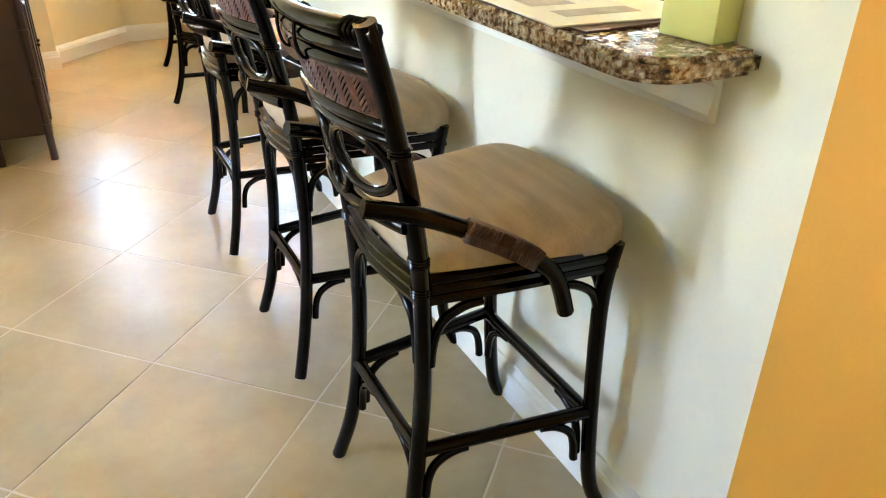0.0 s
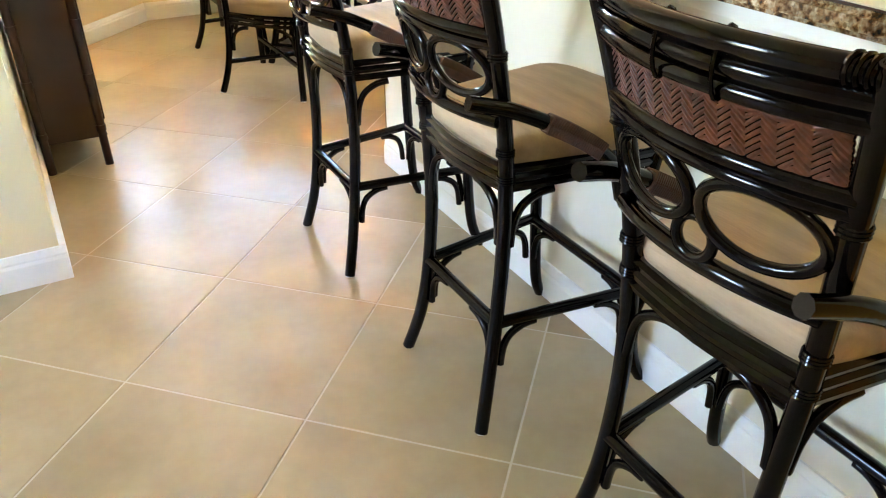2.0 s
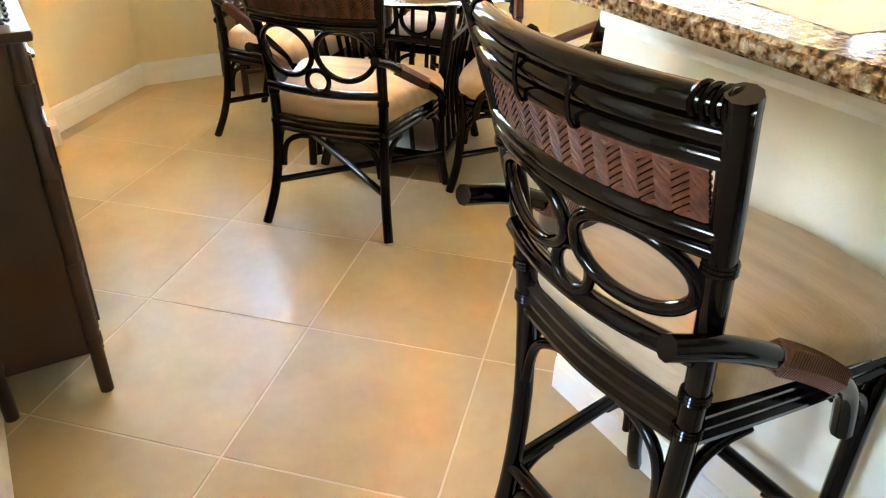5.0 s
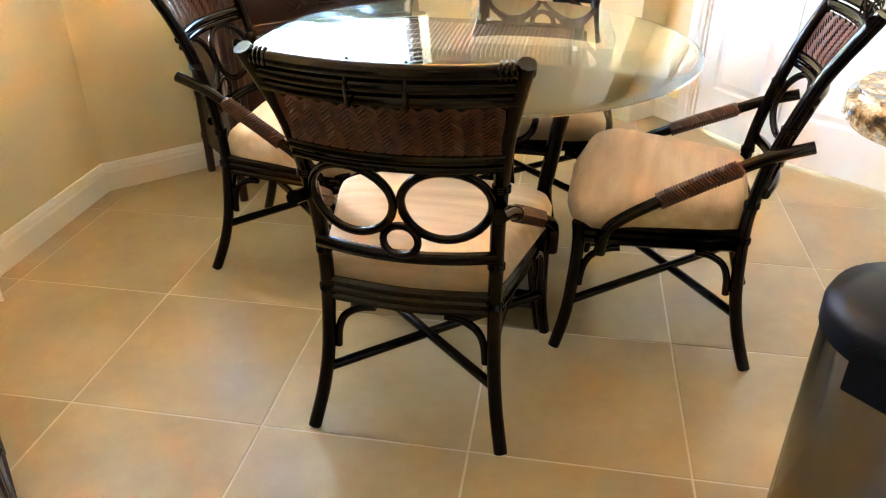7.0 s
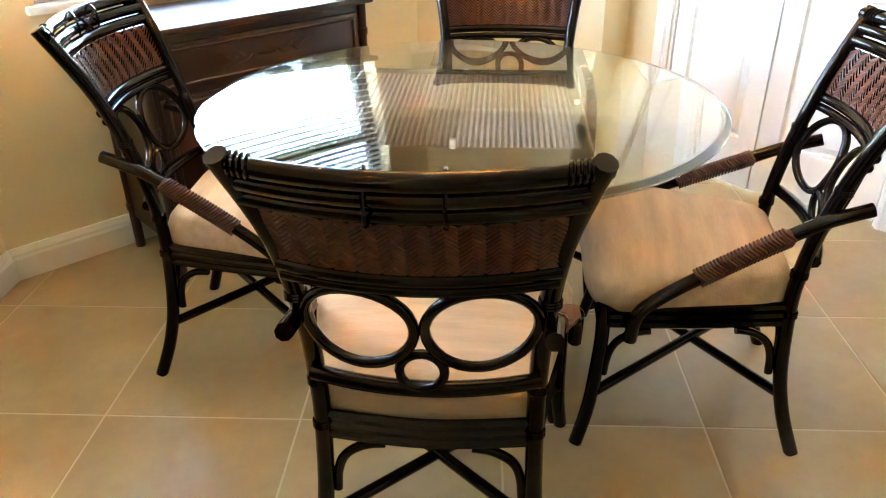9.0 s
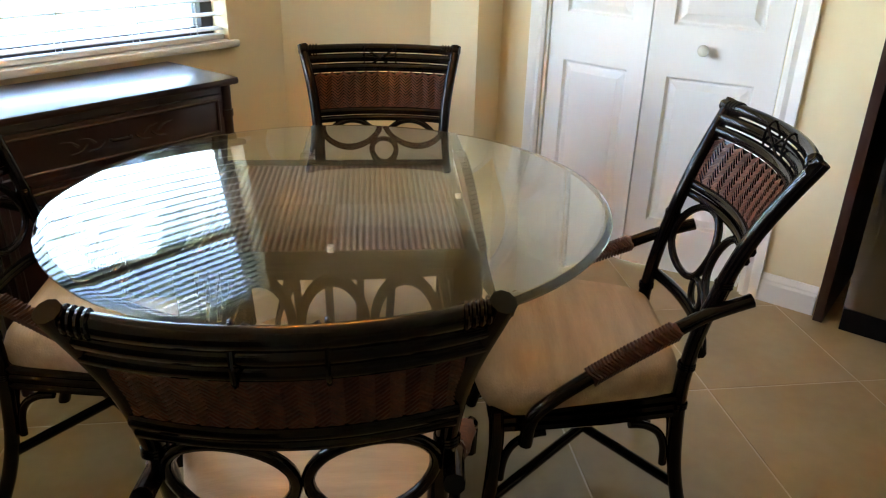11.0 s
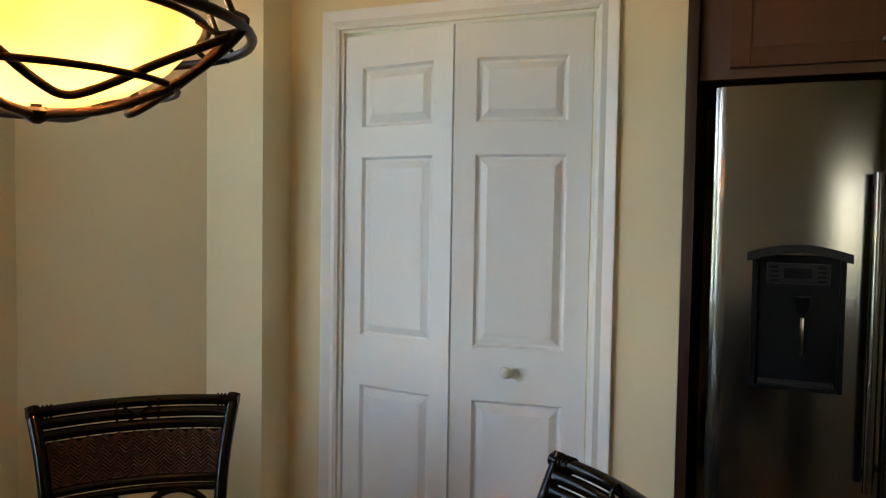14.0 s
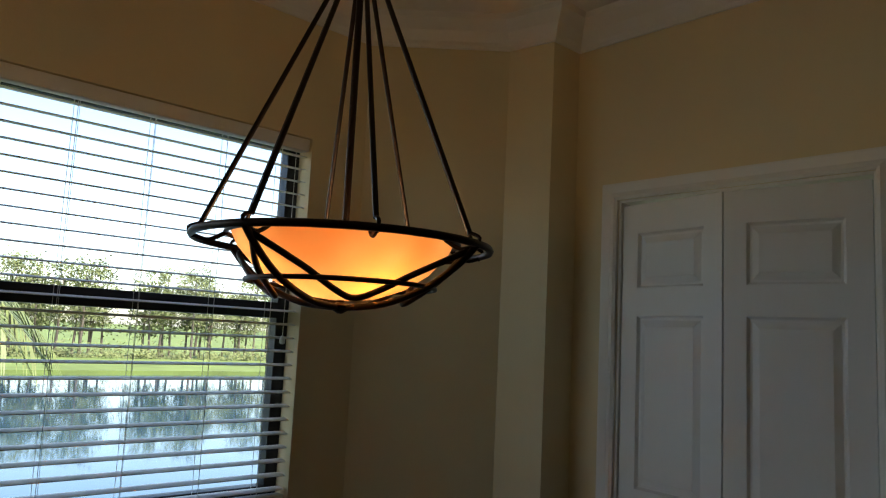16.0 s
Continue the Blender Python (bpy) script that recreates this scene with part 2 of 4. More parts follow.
# ---- plan ----
CEILING = 2.94
XL, YS = -0.07, 0.61          # left wall, and the corner where it turns away
BAY = [(XL, 3.14), (0.28, 3.14), (0.28, 3.28), (0.76, 3.77), (2.58, 3.77), (3.03, 3.34), (3.07, 3.12), (3.25, 3.12)]
XB, XB2 = 1.19, 1.31          # half wall under the bar
YB0, YB1 = -1.57, 0.90
WX0, WX1, WZ0, WZ1 = 1.04, 2.31, 0.86, 2.32


def wall_run(name, a, b, z0, z1, thick, material, label, extra=0.0):
    """A wall whose room face runs from a to b, with the room on its right hand."""
    a, b = Vector(a), Vector(b)
    d = (b - a).normalized()
    nrm = Vector((-d.y, d.x))
    a2, b2 = a - d * extra, b + d * extra
    poly = [a, b, b2 + nrm * thick, a2 + nrm * thick]
    return structure(name, prism(bmesh.new(), [(p.x, p.y) for p in poly], z0, z1), material, label)


def wall_with_hole(name, a, b, s0, s1, z0, z1, top, thick, material, label):
    a, b = Vector(a), Vector(b)
    d = (b - a).normalized()
    nrm = Vector((-d.y, d.x))
    L = (b - a).length
    bm = bmesh.new()
    for u0, u1, w0, w1 in ((0, s0, 0, top), (s1, L, 0, top), (s0, s1, 0, z0), (s0, s1, z1, top)):
        if u1 - u0 < 1e-4 or w1 - w0 < 1e-4:
            continue
        p, q = a + d * u0, a + d * u1
        prism(bm, [(v.x, v.y) for v in (p, q, q + nrm * thick, p + nrm * thick)], w0, w1)
    return structure(name, bm, material, label)


PAINT = "pale yellow painted wall with light texture"
wall_run("wall_left", (XL, YS), (XL, 3.14), 0, CEILING, 0.12, WALL, PAINT)
wall_run("wall_left_end", (-2.2, YS), (XL - 0.12, YS), 0, CEILING, 0.12, WALL, PAINT)
wall_run("wall_bay_return_left", BAY[0], (BAY[1][0] - 0.12, BAY[1][1]), 0, CEILING, 0.12, WALL, PAINT)
wall_run("wall_bay_jamb_left", BAY[1], BAY[2], 0, CEILING, 0.12, WALL, PAINT)
diag = math.hypot(0.48, 0.49)
wall_with_hole("wall_bay_diagonal_left", BAY[2], BAY[3], 0.08, diag - 0.06, 0.84, WZ1, CEILING, 0.16, WALL, PAINT)
wall_with_hole("wall_window", BAY[3], BAY[4], WX0 - BAY[3][0], WX1 - BAY[3][0], WZ0, WZ1, CEILING, 0.16, WALL, PAINT)
wall_run("wall_bay_diagonal_right", BAY[4], BAY[5], 0, CEILING, 0.12, WALL, PAINT, 0.05)
wall_run("wall_bay_jamb_right", BAY[5], BAY[6], 0, CEILING, 0.12, WALL, PAINT)
wall_run("wall_bay_return_right", BAY[6], (3.40, 3.12), 0, CEILING, 0.12, WALL, PAINT)
DY0, DY1, DZ = 1.935, 2.90, 2.125   # pantry opening
wall_with_hole("wall_pantry", (3.25, 3.12), (3.25, 1.66), 3.12 - DY1, 3.12 - DY0, 0, DZ, CEILING, 0.12, WALL, PAINT)
structure("wall_pantry_back", cube((3.9, 1.3, 0), (4.0, 3.3, CEILING)), WALL, PAINT)
structure("wall_kitchen_east", cube((3.95, -3.2, 0), (4.07, 1.3, CEILING)), WALL, PAINT)
structure("wall_bar", cube((XB, YB0 + 0.12, 0), (XB2, YB1, 1.015)), BARWALL, "cream painted half wall under the granite bar")
structure("wall_bar_pier", cube((XB, -1.63, 0), (XB2 + 0.03, YB0 + 0.12, CEILING)), BARWALL, "cream painted wall pier at the end of the bar")
structure("wall_orange", cube((XB - 0.003, -3.4, 0), (XB2, -1.63, CEILING)), ORANGE, "orange painted wall beside the bar")
structure("wall_kitchen_south", cube((XB2 + 0.03, -1.63, 0), (3.95, -1.51, CEILING)), WALL, PAINT)
structure("wall_south", cube((-2.3, -3.5, 0), (3.95, -3.4, CEILING)), WALL, PAINT)
# The hole belongs to the added, unseen west opening.
wall_with_hole("wall_west", (-2.2, -3.4), (-2.2, YS + 0.1), 2.75, 3.4, 0.9, 1.9, CEILING, 0.12, WALL, PAINT)
structure("ceiling", cube((-2.4, -3.6, CEILING), (4.1, 4.0, CEILING + 0.1)), CEIL, "white textured ceiling")

# floor bed under the tiles
structure("floor", cube((-2.3, -3.5, -0.12), (4.05, 3.93, -0.0012)), GROUT, "beige grout bed of the tiled floor")


def moulding(name, pts, profile, material, label):
    """A moulding along the room's edge; the profile is (out from the wall, height)."""
    bm = bmesh.new()
    P = [Vector(p) for p in pts]
    rows = []
    for i, p in enumerate(P):
        d0 = (P[i] - P[i - 1]).normalized() if i else (P[1] - P[0]).normalized()
        d1 = (P[i + 1] - P[i]).normalized() if i + 1 < len(P) else d0
        n0, n1 = Vector((d0.y, -d0.x)), Vector((d1.y, -d1.x))
        mit = (n0 + n1).normalized()
        mit /= max(0.4, mit.dot(n1))
        rows.append([bm.verts.new((p.x + mit.x * o, p.y + mit.y * o, z)) for o, z in profile])
    k = len(profile)
    for A, B in zip(rows, rows[1:]):
        for j in range(k):
            bm.faces.new((A[j], A[(j + 1) % k], B[(j + 1) % k], B[j]))
    bm.faces.new(rows[0])
    bm.faces.new(rows[-1][::-1])
    bmesh.ops.recalc_face_normals(bm, faces=bm.faces)
    return structure(name, bm, material, label)


BASE = [(-0.002, 0), (0.016, 0), (0.016, 0.075), (0.012, 0.085), (0.013, 0.092), (0.008, 0.104), (0.005, 0.112), (-0.002, 0.114)]
CROWN = [(-0.002, 2.81), (0.012, 2.81), (0.018, 2.825), (0.03, 2.835), (0.055, 2.875), (0.085, 2.90), (0.10, 2.915), (0.105, 2.942), (-0.002, 2.942)]
WB = "white painted moulded baseboard"
moulding("baseboard_bay", [(-2.2, YS), (XL, YS), (XL, 3.14)] [1:] + BAY[1:] + [(3.25, 2.97)], BASE, WHITE, WB)
moulding("baseboard_left_end", [(-2.1, YS), (XL + 0.016, YS)], BASE, WHITE, WB)
moulding("baseboard_pantry", [(3.25, 1.875), (3.25, 1.665)], BASE, WHITE, WB)
moulding("baseboard_bar", [(XB, YB1), (XB, YB0)][::1], BASE, WHITE, WB)
moulding("baseboard_bar_end", [(XB2, YB1), (XB, YB1)], BASE, WHITE, WB)
moulding("crown_trim", [(XL, 0.62)] + BAY + [(3.25, 1.67)], CROWN, WHITE, "white painted crown moulding")
moulding("trim_under_bar", [(XB, YB1), (XB, YB0 + 0.13)], [(0, 0.925), (0.012, 0.925), (0.018, 0.94), (0.014, 0.985), (0.03, 1.0), (0.034, 1.014), (0, 1.014)], WHITE, "white moulded trim under the bar top")


# ---- windows ----
def make_window(name, m, w, z0, z1, slat_step, cords, label):
    """A bronze single-hung window with white blinds; its local x runs along the wall, y outwards from the room face."""
    win = tagged(new(name), label, "window", kind="structure")
    win.matrix_basis = m
    fr = bmesh.new()
    y0, y1 = 0.09, 0.15
    for lo, hi in (((0, y0, z0), (0.055, y1, z1)), ((w - 0.055, y0, z0), (w, y1, z1)), ((0.055, y0, z0), (w - 0.055, y1, z0 + 0.05)), ((0.055, y0, z1 - 0.05), (w - 0.055, y1, z1))):
        box(fr, lo, hi, 0.004)
    part("window_frame", fr, BRONZE, win)
    zm = z0 + (z1 - z0) * 0.51
    part("meeting_rail", cube((0.056, y0 - 0.012, zm - 0.032), (w - 0.056, y1 - 0.01, zm + 0.032), 0.004), BRONZE, win)
    for a, b in ((z0 + 0.05, zm - 0.032), (zm + 0.032, z1 - 0.05)):
        p = part("pane", cube((0.055, 0.118, a), (w - 0.055, 0.122, b)), PANE, win, smooth=False)
        p.visible_shadow = False
    sill = bmesh.new()
    box(sill, (-0.03, -0.03, z0 - 0.022), (w + 0.03, 0.0, z0 + 0.004), 0.006)
    box(sill, (0.001, 0.0, z0 - 0.0), (w - 0.001, y0, z0 + 0.004))
    part("window_sill", sill, WHITE, win, "cream painted window sill")
    blind = tagged(new("window_blind"), "white two-inch horizontal blind, slats open", "blind")
    blind.matrix_basis = m
    part("headrail", cube((0.008, 0.005, z1 - 0.055), (w - 0.008, 0.06, z1 - 0.004), 0.004), BLIND, blind)
    z, k = z0 + 0.045, 0
    sm = None
    while z < z1 - 0.07:
        if sm is None:
            bm = bmesh.new()
            rows = []
            for j in range(5):
                u = j / 4 - 0.5
                rows.append([bm.verts.new((x, u * 0.048, 0.0035 * (1 - 4 * u * u) + u * 0.006 + dz)) for x in (0.012, w - 0.012) for dz in (0, 0.0025)])
            for A, B in zip(rows, rows[1:]):
                bm.faces.new((A[1], A[3], B[3], B[1]))
                bm.faces.new((A[0], B[0], B[2], A[2]))
                bm.faces.new((A[0], A[1], B[1], B[0]))
                bm.faces.new((A[2], B[2], B[3], A[3]))
            bm.faces.new((rows[0][0], rows[0][2], rows[0][3], rows[0][1]))
            bm.faces.new((rows[-1][0], rows[-1][1], rows[-1][3], rows[-1][2]))
            s = part("slat", bm, BLIND, blind, smooth=False)
            sm = s.data
        else:
            s = new("slat", sm)
            s.parent = blind
        s.location = (0, 0.035, z)
        z += slat_step
    part("bottom_rail", cube((0.012, 0.012, z0 + 0.008), (w - 0.012, 0.058, z0 + 0.026), 0.004), BLIND, blind)
    for c in cords:
        for y in (0.012, 0.058):
            part("ladder_cord", pole([(c, y, z0 + 0.02), (c, y, z1 - 0.05)], 0.0011, seg=5), BLIND, blind)
        part("lift_cord", pole([(c + 0.012, 0.035, z0 + 0.02), (c + 0.012, 0.035, z1 - 0.05)], 0.0009, seg=5), BLIND, blind)
    pull = pole([(w - 0.07, 0.004, z1 - 0.06), (w - 0.072, 0.004, zm - 0.1)], 0.0012, seg=5)
    part("pull_cord", pull, BLIND, blind)
    part("tassel", lathe([(0.003, 0), (0.011, 0.004), (0.012, 0.02), (0.005, 0.034)], 10), BLIND, blind).location = (w - 0.072, 0.004, zm - 0.135)
    return win


make_window("window_1", pose(WX0, 3.77, 0), WX1 - WX0, WZ0, WZ1, 0.0535, (0.12, 0.36, 0.62, 0.9, 1.14), "dark bronze single-hung window in the bay")
make_window("window_2", Matrix.Translation((0.28 + 0.08 * 0.7, 3.28 + 0.08 * 0.714, 0)) @ pose(0, 0, 0, 0, 0, 45.6), diag - 0.14, 0.84, WZ1, 0.0535, (0.12, 0.42), "narrow bronze window in the bay's diagonal wall")

# Unseen opening, added so that light reaches the bar wall from the west.
west = tagged(new("window_3"), "unseen bronze-framed opening, added to light the bar wall from the west", "window", kind="structure")
wf = bmesh.new()
for y0, y1, z0, z1 in ((-0.65, -0.60, 0.9, 1.9), (-0.05, 0.0, 0.9, 1.9), (-0.60, -0.05, 0.9, 0.95), (-0.60, -0.05, 1.85, 1.9)):
    box(wf, (-2.29, y0, z0), (-2.24, y1, z1))
part("window_frame", wf, BRONZE, west)


# ---- pantry doors ----
def casing():
    d = tagged(new("door_1"), "white painted pantry door casing", "door", kind="structure")
    d.location = (3.25, 0, 0)
    prof = [(0.0, 0.0), (0.0, 0.012), (0.012, 0.018), (0.03, 0.012), (0.045, 0.016), (0.062, 0.02), (0.068, 0.02), (0.068, 0.0)]
    bm = bmesh.new()
    path = [((DY1, 0), (1, 0)), ((DY1, DZ), (1, 1)), ((DY0, DZ), (-1, 1)), ((DY0, 0), (-1, 0))]
    rows = [[bm.verts.new((-h - 0.001, y + sy * o, z + sz * o)) for o, h in prof] for (y, z), (sy, sz) in path]
    for A, B in zip(rows, rows[1:]):
        for j in range(len(prof)):
            bm.faces.new((A[j], A[(j + 1) % len(prof)], B[(j + 1) % len(prof)], B[j]))
    bm.faces.new(rows[0])
    bm.faces.new(rows[-1][::-1])
    bmesh.ops.recalc_face_normals(bm, faces=bm.faces)
    part("casing", bm, WHITE, d, smooth=False)
    jb = bmesh.new()
    box(jb, (0.001, DY1 - 0.012, 0), (0.118, DY1 - 0.001, DZ - 0.001))
    box(jb, (0.001, DY0 + 0.001, 0), (0.118, DY0 + 0.012, DZ - 0.001))
    box(jb, (0.001, DY0 + 0.013, DZ - 0.012), (0.118, DY1 - 0.013, DZ - 0.001))
    part("jamb", jb, WHITE, d, smooth=False)


def door_leaf(width, knob):
    """A six-panel bifold leaf in local x (width) and z; its face looks along -y."""
    leaf = thing("bifold_door", "white six-panel bifold pantry door, slightly ajar", "door", group="pantry doors")
    H, t = 2.083, 0.033
    zs = [(0.20, 0.78), (0.968, 1.635), (1.745, 1.965)]
    x0, x1 = 0.078, width - 0.078
    bm = bmesh.new()
    xs, zz = [0, x0, x1, width], [0] + [v for p in zs for v in p] + [H]
    grid = {(i, j): bm.verts.new((x, 0, z)) for i, x in enumerate(xs) for j, z in enumerate(zz)}
    for i in range(3):
        for j in range(len(zz) - 1):
            if i == 1 and j % 2 == 1:
                a, b, c, d = grid[i, j], grid[i + 1, j], grid[i + 1, j + 1], grid[i, j + 1]
                loop = [a, b, c, d]
                for inset, depth in ((0.009, 0.012), (0.017, 0.012), (0.042, 0.001)):
                    nx = [bm.verts.new((xs[i] + inset, depth, zz[j] + inset)), bm.verts.new((xs[i + 1] - inset, depth, zz[j] + inset)), bm.verts.new((xs[i + 1] - inset, depth, zz[j + 1] - inset)), bm.verts.new((xs[i] + inset, depth, zz[j + 1] - inset))]
                    for k in range(4):
                        bm.faces.new((loop[k], loop[(k + 1) % 4], nx[(k + 1) % 4], nx[k]))
                    loop = nx
                bm.faces.new(loop)
            else:
                bm.faces.new((grid[i, j], grid[i + 1, j], grid[i + 1, j + 1], grid[i, j + 1]))
    box(bm, (0, 0.0125, 0), (width, t, H))
    for i in (0, 3):
        col = [grid[i, j] for j in range(len(zz))]
        back = [bm.verts.new((v.co.x, 0.0125, v.co.z)) for v in col]
        for k in range(len(col) - 1):
            bm.faces.new((col[k], col[k + 1], back[k + 1], back[k]))
    for j in (0, len(zz) - 1):
        row = [grid[i, j] for i in range(4)]
        back = [bm.verts.new((v.co.x, 0.0125, v.co.z)) for v in row]
        for k in range(3):
            bm.faces.new((row[k], row[k + 1], back[k + 1], back[k]))
    bmesh.ops.recalc_face_normals(bm, faces=bm.faces)
    part("panel", bm, DOORW, leaf, smooth=False)
    if knob:
        kb = lathe([(0.010, 0), (0.009, 0.014), (0.017, 0.02), (0.021, 0.03), (0.018, 0.04), (0.008, 0.044)], 20)
        k = part("knob", kb, KNOBW, leaf, "round ivory knob")
        k.matrix_basis = pose(width * 0.43, 0, 0.89, 90, 0, 0)
    return leaf


casing()
SEAM = (3.192, 2.42)
left, right = door_leaf(0.464, False), door_leaf(0.469, True)


def leaf_pose(a, b):
    d = Vector(b) - Vector(a)
    return pose(a[0], a[1], 0.015, 0, 0, math.degrees(math.atan2(d.y, d.x)))


left.matrix_basis = leaf_pose((3.262, 2.884), (SEAM[0], SEAM[1] + 0.004))
right.matrix_basis = leaf_pose((SEAM[0], SEAM[1] - 0.002), (3.258, 1.951))


# ---- chairs ----
def weave(w, zlo, zhi, curve, lean, step=0.0088, cols=None):
    """Herringbone cane on a curved panel: columns of slanted strands that change sides; curve(y) and lean(z) give how far back it lies."""
    bm = bmesh.new()
    ny = cols or max(6, round(w / 0.018))
    cw = w / ny
    rise = cw * 0.9
    th = step * 0.42
    for i in range(ny):
        s = 1 if i % 2 == 0 else -1
        ya, yb = -w / 2 + i * cw, -w / 2 + (i + 1) * cw
        z = zlo - rise / 2 + step / 2
        while z < zhi + rise / 2:
            za, zb = z - s * rise / 2, z + s * rise / 2
            z += step
            za, zb = (min(max(q, zlo - 0.004), zhi + 0.004) for q in (za, zb))
            if abs(za - zb) < rise * 0.2:
                continue
            ym, zm = (ya + yb) / 2, (za + zb) / 2
            for side in (-1, 1):
                low, high = side * 0.003, side * 0.0035
                rows = []
                for y, zz, h in ((ya, za, low), (ym, zm, high), (yb, zb, low)):
                    x = curve(y) + lean(zz)
                    rows.append([bm.verts.new((x + h - side * 0.0014, y, zz - th)), bm.verts.new((x + h, y, zz)), bm.verts.new((x + h - side * 0.0014, y, zz + th))])
                for A, B in zip(rows, rows[1:]):
                    for k in (0, 1):
                        q = (A[k], B[k], B[k + 1], A[k + 1])
                        bm.faces.new(q if side > 0 else q[::-1])
    return bm


def backing(w, zlo, zhi, curve, lean):
    bm = bmesh.new()
    n = 24
    for side in (-0.001, 0.001):
        rows = [[bm.verts.new((curve(-w / 2 + w * k / n) + lean(z) + side, -w / 2 + w * k / n, z)) for z in np.linspace(zlo - 0.004, zhi + 0.004, 9)] for k in range(n + 1)]
        for A, B in zip(rows, rows[1:]):
            for j in range(8):
                bm.faces.new((A[j], B[j], B[j + 1], A[j + 1]))
    return bm


def seat_mesh(wb, wf, x0, x1, z0, h):
    bm = bmesh.new()
    N = 12
    top = []
    def edge(u):
        return wb + (wf - wb) * min(1, u * 1.15)
    lay = [(0.97, 0.0), (1.0, 0.25), (1.0, 0.6), (0.965, 0.84), (0.90, 0.97)]
    def outline(s, z):
        pts = []
        for k in range(40):
            a = 2 * math.pi * k / 40
            c, sn = math.cos(a), math.sin(a)
            e = 0.24
            ux = math.copysign(abs(c) ** e, c)
            uy = math.copysign(abs(sn) ** e, sn)
            u = (ux + 1) / 2
            x = x0 + (x1 - x0) * (0.5 + 0.5 * ux * s) + 0.035 * (1 - uy * uy) * max(0, ux) ** 2
            y = edge(u) * uy * s
            pts.append(bm.verts.new((x, y, z)))
        return pts
    rings = [outline(s, z0 + h * q) for s, q in lay] + [outline(0.72, z0 + h * 1.06), outline(0.4, z0 + h * 1.12)]
    for A, B in zip(rings, rings[1:]):
        for k in range(40):
            bm.faces.new((A[k], A[(k + 1) % 40], B[(k + 1) % 40], B[k]))
    bm.faces.new(rings[0][::-1])
    bm.faces.new(rings[-1])
    return bm


def make_chair(name, label, cat, group, D):
    """A rattan armchair or bar stool, facing +x, its rear feet on x = 0."""
    c = thing(name, label, cat, group=group)
    zs, zt = D["seat"], D["top"]            # top of the seat frame, top of the back
    ys, yt = D["ys"], D["yt"]               # half widths of the back at the seat and at the top
    xf, yf = D["xf"], D["yf"]               # front feet
    def px(z):
        return float(np.interp(z, D["pz"], D["px"]))
    def py(z):
        return float(np.interp(z, D["pz"], D["py"]))
    for s in (1, -1):
        pts = [(px(z), s * py(z), z) for z in D["pz"]]
        post = part("rear_leg", pole(pts, 0.0165, seg=10), RATTAN, c)
        part("foot_pad", lathe([(0.013, 0), (0.014, 0.004), (0.014, 0.008)], 12), WHITE, post, "small white glide").location = (px(0), s * py(0), -0.0)
        f0, f1, f2 = D["flare"]
        fx = [(xf + f0, s * (yf + 0.012), 0.002), (xf + f1, s * (yf - 0.002), 0.12), (xf + f2, s * (yf - 0.006), 0.35 * zs / 0.45), (xf - 0.02, s * (yf - 0.004), zs)]
        fl = part("front_leg", pole(fx, 0.0165, seg=10), RATTAN, c)
        part("foot_pad", lathe([(0.013, 0), (0.014, 0.004), (0.014, 0.008)], 12), WHITE, fl, "small white glide").location = (fx[0][0], fx[0][1], 0)
    # seat frame: three thin poles round the seat
    xr = px(zs - 0.03)
    yr = py(zs - 0.03)
    fr = bmesh.new()
    for k in range(3):
        z = zs - 0.008 - k * 0.021
        for s in (1, -1):
            tube(fr, [(xr, s * yr, z), (xr + 0.2, s * (yr + yf) / 2 * 1.02, z), (xf - 0.02, s * (yf - 0.004), z)], 0.0105, seg=6, n=4)
        tube(fr, [(xr, yr, z), (xr - 0.018, 0, z), (xr, -yr, z)], 0.0105, seg=6, n=6)
        tube(fr, [(xf - 0.02, yf, z), (xf - 0.005, 0, z), (xf - 0.02, -yf, z)], 0.0105, seg=6, n=6)
    part("seat_frame", fr, RATTAN, c)
    part("seat", seat_mesh(yr + 0.004, yf + 0.012, xr - 0.004, xf + 0.004, zs - 0.012, D["cush"]), FABRIC, c, "beige upholstered seat cushion")
    # back
    bow = D["bow"]
    def curve(y):
        return -bow * (1 - (y / yt) ** 2)
    def bar(z, r, sub=0.0, n=8):
        w = py(z) - sub
        return [(px(z) + curve(y), y, z + 0) for y in np.linspace(-w, w, n)]
    for k in range(3):
        z = zt - 0.014 - k * D["pitch"]
        part("top_rail", pole(bar(z, 0.013, -0.012 if k == 0 else 0), 0.0145 if k == 0 else D["pitch"] * 0.52, seg=8, n=3), RATTAN, c)
    bd = bmesh.new()
    zc = zt - 0.014 - D["pitch"]
    for y in (-yt * 0.22, yt * 0.22):
        tube(bd, [(px(zc) + curve(y) + 0.017 * math.cos(a), y, zc + (D["pitch"] + 0.0135) * math.sin(a)) for a in np.linspace(0, 2 * math.pi, 9)[:-1]], 0.003, seg=5, closed=True, n=2)
    for s in (1, -1):
        for off in (0.018,):
            tube(bd, [(px(zc) + curve(0) + off, -s * yt * 0.18, zc - D["pitch"]), (px(zc) + curve(0) + off, s * yt * 0.18, zc + D["pitch"])], 0.0035, seg=5)
        for k in range(4):
            y = s * (yt - 0.002 - k * 0.009)
            tube(bd, [(px(zt - 0.014) + curve(y) + 0.0155 * math.cos(a), y, zt - 0.014 + 0.0155 * math.sin(a)) for a in np.linspace(0, 2 * math.pi, 9)[:-1]], 0.003, seg=5, closed=True, n=2)
